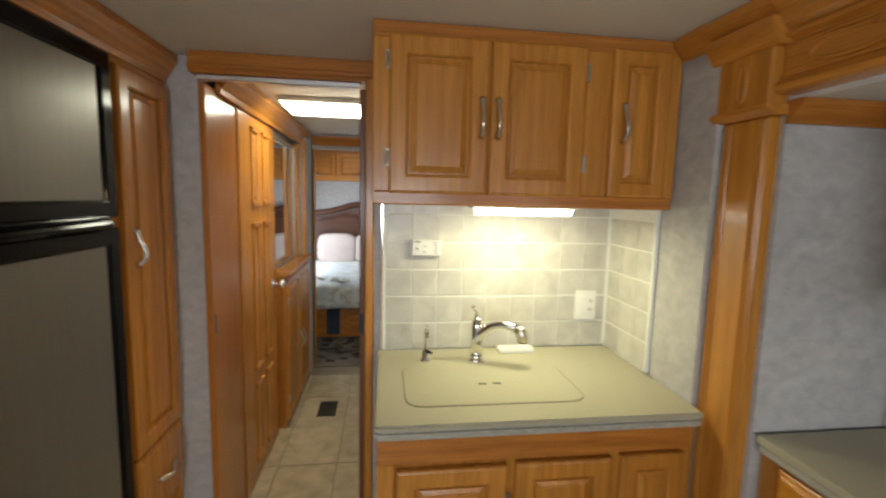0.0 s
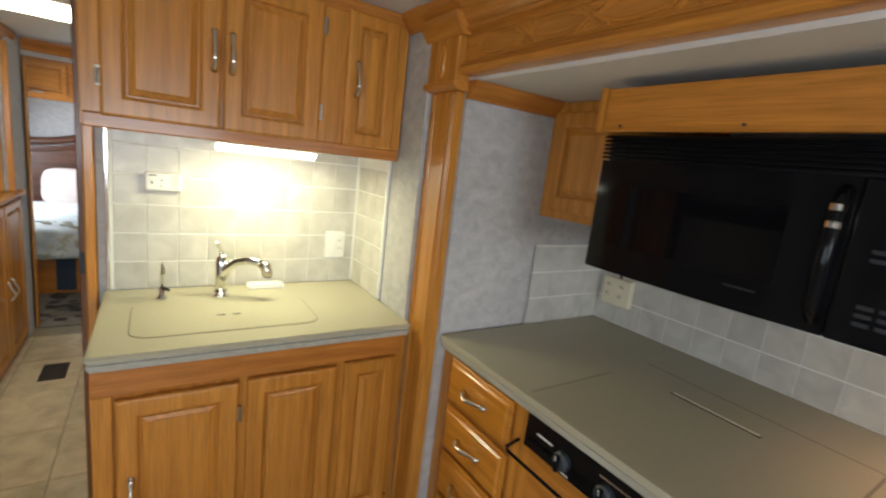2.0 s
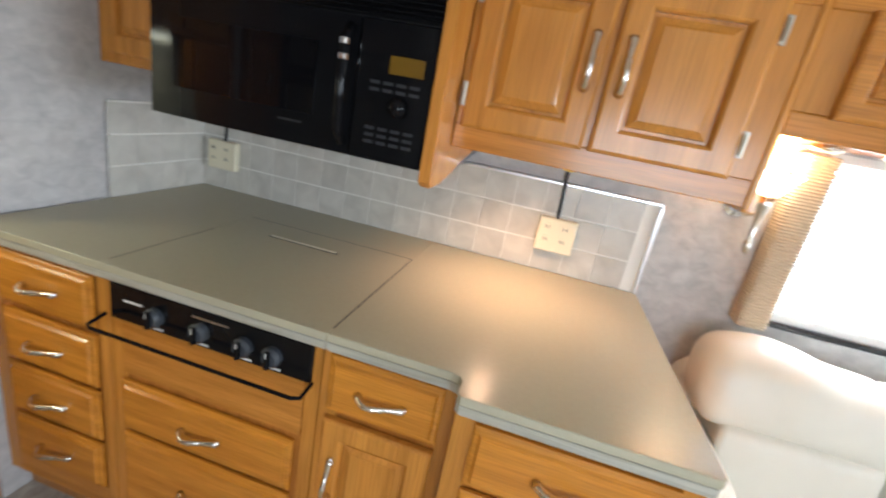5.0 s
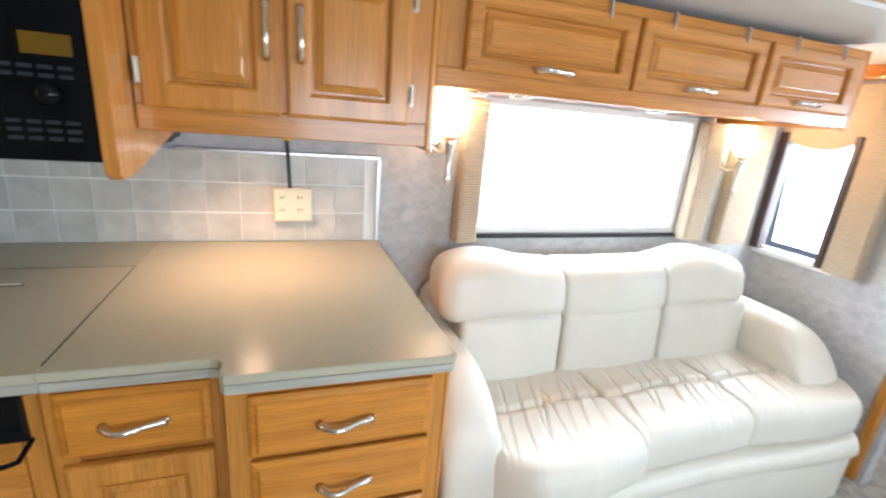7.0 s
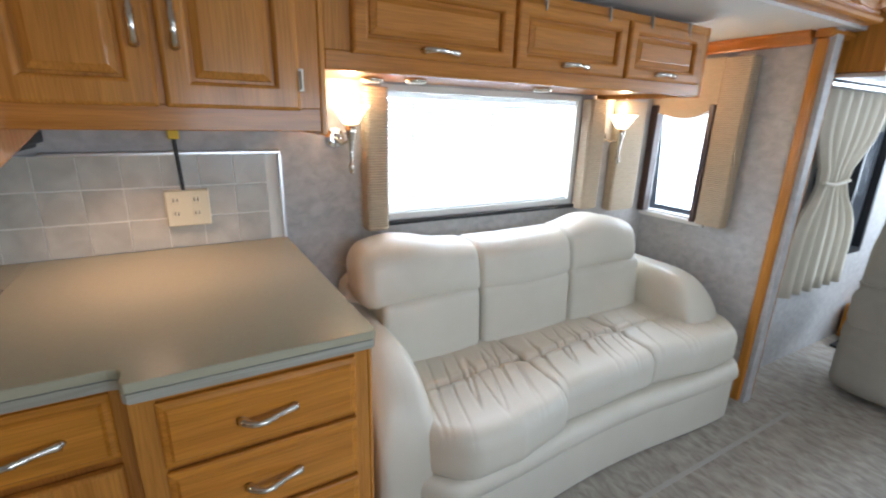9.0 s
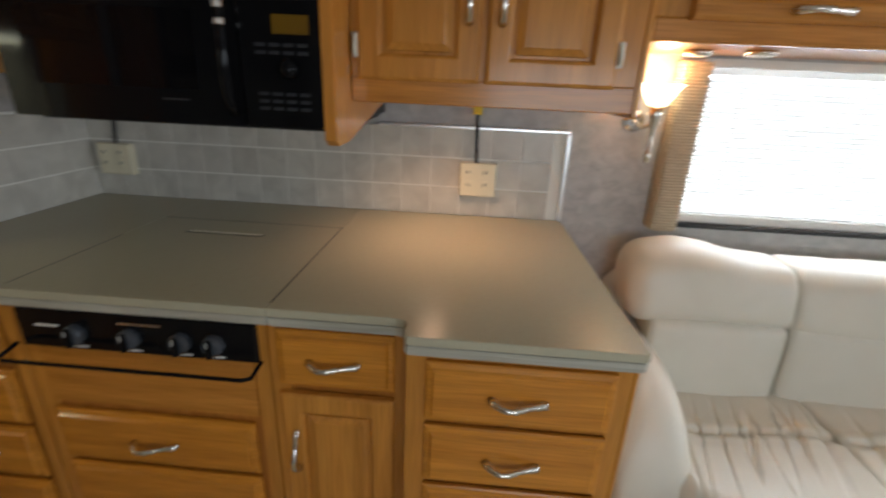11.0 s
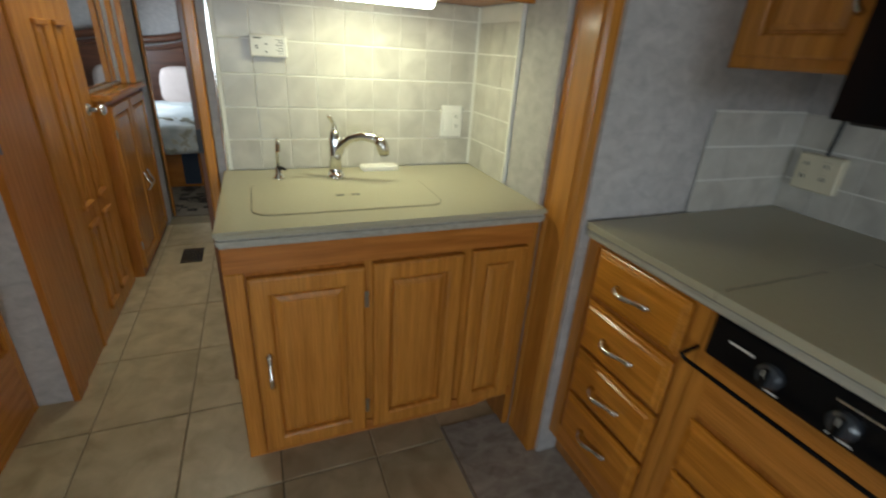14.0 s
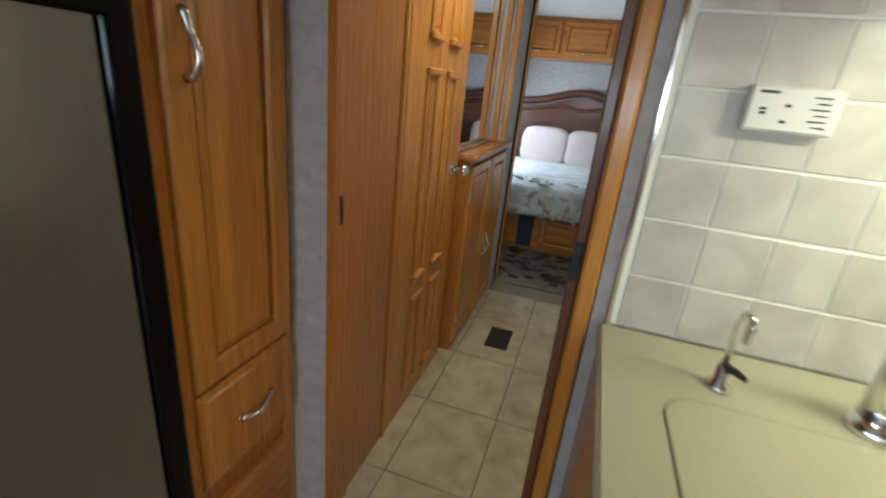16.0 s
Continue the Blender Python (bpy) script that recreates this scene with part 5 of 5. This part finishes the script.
struct("hall_post_lower", box(-0.699, -0.612, 4.085, 4.26, -0.003, 1.0535, 0.003), PAPER, "papered lower post at the end of the hall", "wall")
struct("hall_post_trim", box(-0.622, -0.590, 4.262, 4.32, 0.004, 1.93, 0.005), OAK["z"], "honey oak corner trim of the bedroom opening", "trim")
struct("hall_post_bead", box(-0.640, -0.606, 3.917, 3.9295, 1.054, 1.96, 0.003), OAK["z"], "honey oak corner bead of the post", "trim")
hall_lamp = thing("hall_ceiling_lamp", (-0.3, 2.86, 2.0), "rectangular fluorescent ceiling lamp, lit", "lamp")
part("frame", box(-0.54, -0.05, 2.70, 3.02, 2.012, CZ - 0.001, 0.004), WHITE, hall_lamp)
part("lens", prism([(-0.525, 2.0118), (-0.065, 2.0118), (-0.075, 1.992), (-0.515, 1.992)], "y", 2.715, 3.005), TUBE_LENS, hall_lamp, "glowing diffuser")


def floor_grille(x0, x1, y0, y1, z):
    t = thing("floor_vent", ((x0 + x1) / 2, (y0 + y1) / 2, z), "dark bronze floor register with slats", "vent", "floor registers")
    part("frame", framed(frame_of((x0, y0, z), X, Y, Zv), x1 - x0, y1 - y0, 0.014, 0.006), VENT, t)
    part("well", box(x0 + 0.012, x1 - 0.012, y0 + 0.012, y1 - 0.012, z, z + 0.001, 0), BLACK_MATTE, t)
    n = 9
    for k in range(n):
        xx = x0 + 0.016 + (x1 - x0 - 0.032) * (k + 0.5) / n
        part("slat", box(xx - 0.003, xx + 0.003, y0 + 0.013, y1 - 0.013, z + 0.001, z + 0.005, 0), VENT, t)


floor_grille(-0.455, -0.325, 3.33, 3.56, 0.001)
floor_grille(-0.24, -0.04, 4.44, 4.53, 0.0045)

# ---------------------------------------------------------------- bedroom
bed = thing("bed", (-0.4, 6.0, 0), "bed on an oak platform with a pale leaf-print quilt", "bed")
part("platform", box(-1.15, 0.9, 5.12, 6.86, 0.004, 0.34, 0.003), OAK["x"], bed)
cabinet_door(bed, (-0.40, 5.12, 0.04), X, Zv, -Y, 0.62, 0.27, None, grain="x", wide=0.05)
part("opening", box(-0.60, -0.46, 5.112, 5.1195, 0.03, 0.33, 0), NAVY, bed, "dark navy cloth in the platform opening")
part("mattress", cushion((-0.12, 5.93, 0.47), (2.02, 1.84, 0.27), 7, 13, 0.003, 51), QUILT, bed, "", True)


def quilt_shape(q):
    return Vector((q.x, q.y, q.z + 0.03 * math.sin(q.x * 9) * math.sin(q.y * 9)))


quilt = part("quilt", cushion((-0.12, 5.87, 0.485), (2.10, 1.86, 0.30), 7, 25, 0.010, 53, quilt_shape, (4, 4, 4)), QUILT, bed, "pale quilt with leaf print", True)
rng = random.Random(4)
leaves = bmesh.new()
for k in range(150):
    front = k < 110
    x, a, s = rng.uniform(-1.0, 0.6), rng.uniform(0, 6.28), rng.uniform(0.015, 0.04)
    if front:
        z = rng.uniform(0.37, 0.58)
        outline = [(x + s * math.cos(t) * math.cos(a) - 0.4 * s * math.sin(t) * math.sin(a), z + s * math.cos(t) * math.sin(a) + 0.4 * s * math.sin(t) * math.cos(a)) for t in (6.283 * j / 8 for j in range(8))]
        prism(outline, "y", 4.930, 4.944, bm=leaves)
    else:
        y = rng.uniform(4.99, 5.25)
        outline = [(x + s * math.cos(t) * math.cos(a) - 0.4 * s * math.sin(t) * math.sin(a), y + s * math.cos(t) * math.sin(a) + 0.4 * s * math.sin(t) * math.cos(a)) for t in (6.283 * j / 8 for j in range(8))]
        prism(outline, "z", 0.625, 0.640, bm=leaves)
tagged(part("leaf_print", leaves, LEAF, quilt, "olive and tan appliqued leaves"), kind="stuff")
for x, rz in ((-0.63, -6), (-0.12, 8)):
    t = thing("pillow", (x, 6.58, 0.64), "dusty beige pillow leaning on the headboard", "pillow", "pillows on the bed")
    part("cover", cushion((x, 6.58, 0.80), (0.54, 0.16, 0.42), 4.0, 11, 0.006, x * 9, lambda q: Vector((q.x, q.y + 0.5 * q.z, q.z))), PILLOW, t, "", True)
head = thing("headboard", (-0.3, 6.93, 0.3), "dark walnut headboard with a curved crest", "headboard")
crest = [(-1.2 + 1.8 * k / 40, 1.30 + 0.15 * math.exp(-(((-1.2 + 1.8 * k / 40) + 0.30) / 0.42) ** 2)) for k in range(41)]
part("board", prism([(-1.2, 0.3)] + [(x, z - 0.10) for x, z in crest] + [(0.6, 0.3)], "y", 6.93, 6.97), WALNUT, head)
part("crest", tube([(x, 6.915, z - 0.04) for x, z in crest], 0.042, 8), WALNUT, head, "thick curved crest rail", True)
part("crest", tube([(x, 6.92, z - 0.14 - 0.10 * math.exp(-((x + 0.30) / 0.2) ** 2)) for x, z in crest], 0.020, 8), WALNUT, head, "lower curved moulding", True)
bed_over = thing("bedroom_overhead_cabinet", (-0.6, 6.7, 1.76), "oak overhead cupboards above the bed", "cabinet")
part("carcass", box(-1.25, 0.9, 6.62, 6.99, 1.735, 2.148, 0.003), OAK["x"], bed_over)
for x in (-1.17, -0.62, -0.07):
    cabinet_door(bed_over, (x, 6.62, 1.775), X, Zv, -Y, 0.52, 0.34, (0.26, 0.025), X, grain="x", wide=0.05)
marks = bmesh.new()
for k in range(90):
    x, y, r = rng.uniform(-0.66, 0.0), rng.uniform(4.36, 5.1), rng.random() < 0.5
    for j in range(4):
        if r:
            box(x, x + 0.07, y + 0.014 * j, y + 0.014 * j + 0.006, 0.0045, 0.0062, 0, marks)
        else:
            box(x + 0.014 * j, x + 0.014 * j + 0.006, y, y + 0.07, 0.0045, 0.0068, 0, marks)
tagged(part("carpet_marks", marks, RUG_MARK), "dark dash pattern woven into the bedroom carpet", "carpet", kind="stuff")

# ---------------------------------------------------------------- tiles, last
def tile_mesh(name, w, h, t, mat, c=0.004):
    bm = stepped(Matrix.Identity(4), w, h, [(0, 0), (0, t - c * 0.7), (c, t)], -w / 2, -h / 2)
    me = bpy.data.meshes.new(name)
    bm.to_mesh(me)
    bm.free()
    me.materials.append(mat)
    return me


def lay(mesh, parent, m):
    ob = new("tile", mesh)
    ob.parent, ob.matrix_parent_inverse = parent, parent.matrix_basis.inverted()
    ob.matrix_basis = m


P = 0.0993
wall_tile = tile_mesh("tile", P - 0.0022, 0.1010, 0.0022, TILE, 0.0012)
for r in range(6):
    z = CT + 0.053 + 0.106 * r
    if r < 5:
        for c in range(9):
            lay(wall_tile, wall_sink, frame_of((0.060 + P * c, 1.994, z), X, Zv, -Y))
        for c in range(3):
            lay(wall_tile, wall_alcove, frame_of((0.9135, 1.935 - P * c, z), -Y, Zv, -X))
low_tile = tile_mesh("tile", P - 0.0022, 0.047, 0.0022, TILE, 0.0012)
for c in range(9):
    lay(low_tile, wall_sink, frame_of((0.060 + P * c, 1.994, 1.506), X, Zv, -Y))
galley_tile = tile_mesh("tile", 0.1058, 0.1005, 0.0022, TILE, 0.0012)
back = bpy.data.objects["wall_slide_back"]
end = bpy.data.objects["wall_slide_end"]
for r in range(3):
    z = CT + 0.052 + 0.1055 * r
    for c in range(16):
        if 1.22 - 0.108 * c > -0.45:
            lay(galley_tile, back, frame_of((1.788, 1.222 - 0.108 * c, z), -Y, Zv, -X))
    for c in range(4):
        if 1.735 - 0.106 * c > 1.38:
            lay(galley_tile, end, frame_of((1.735 - 0.106 * c, 1.278, z), X, Zv, -Y))
PX, PY = 0.326, 0.435
slab = tile_mesh("tile", PX - 0.005, PY - 0.005, 0.005, FLOOR_TILE, 0.003)
half = tile_mesh("tile", 0.272, PY - 0.005, 0.005, FLOOR_TILE, 0.003)
for r in range(-6, 7):
    for c in range(-4, 1):
        x, y = 0.07 + PX * (c + 0.5), 1.465 + PY * (r + 0.5)
        if -1.25 < x < 0.6 and -1.2 < y < 4.1:
            lay(slab, floor, frame_of((x, y, -0.003), X, Y, Zv))
    if 1.465 + PY * (r + 0.5) < 1.75 and 1.465 + PY * (r + 0.5) > -1.0:
        lay(half, floor, frame_of((0.398 + 0.136, 1.465 + PY * (r + 0.5), -0.003), X, Y, Zv))
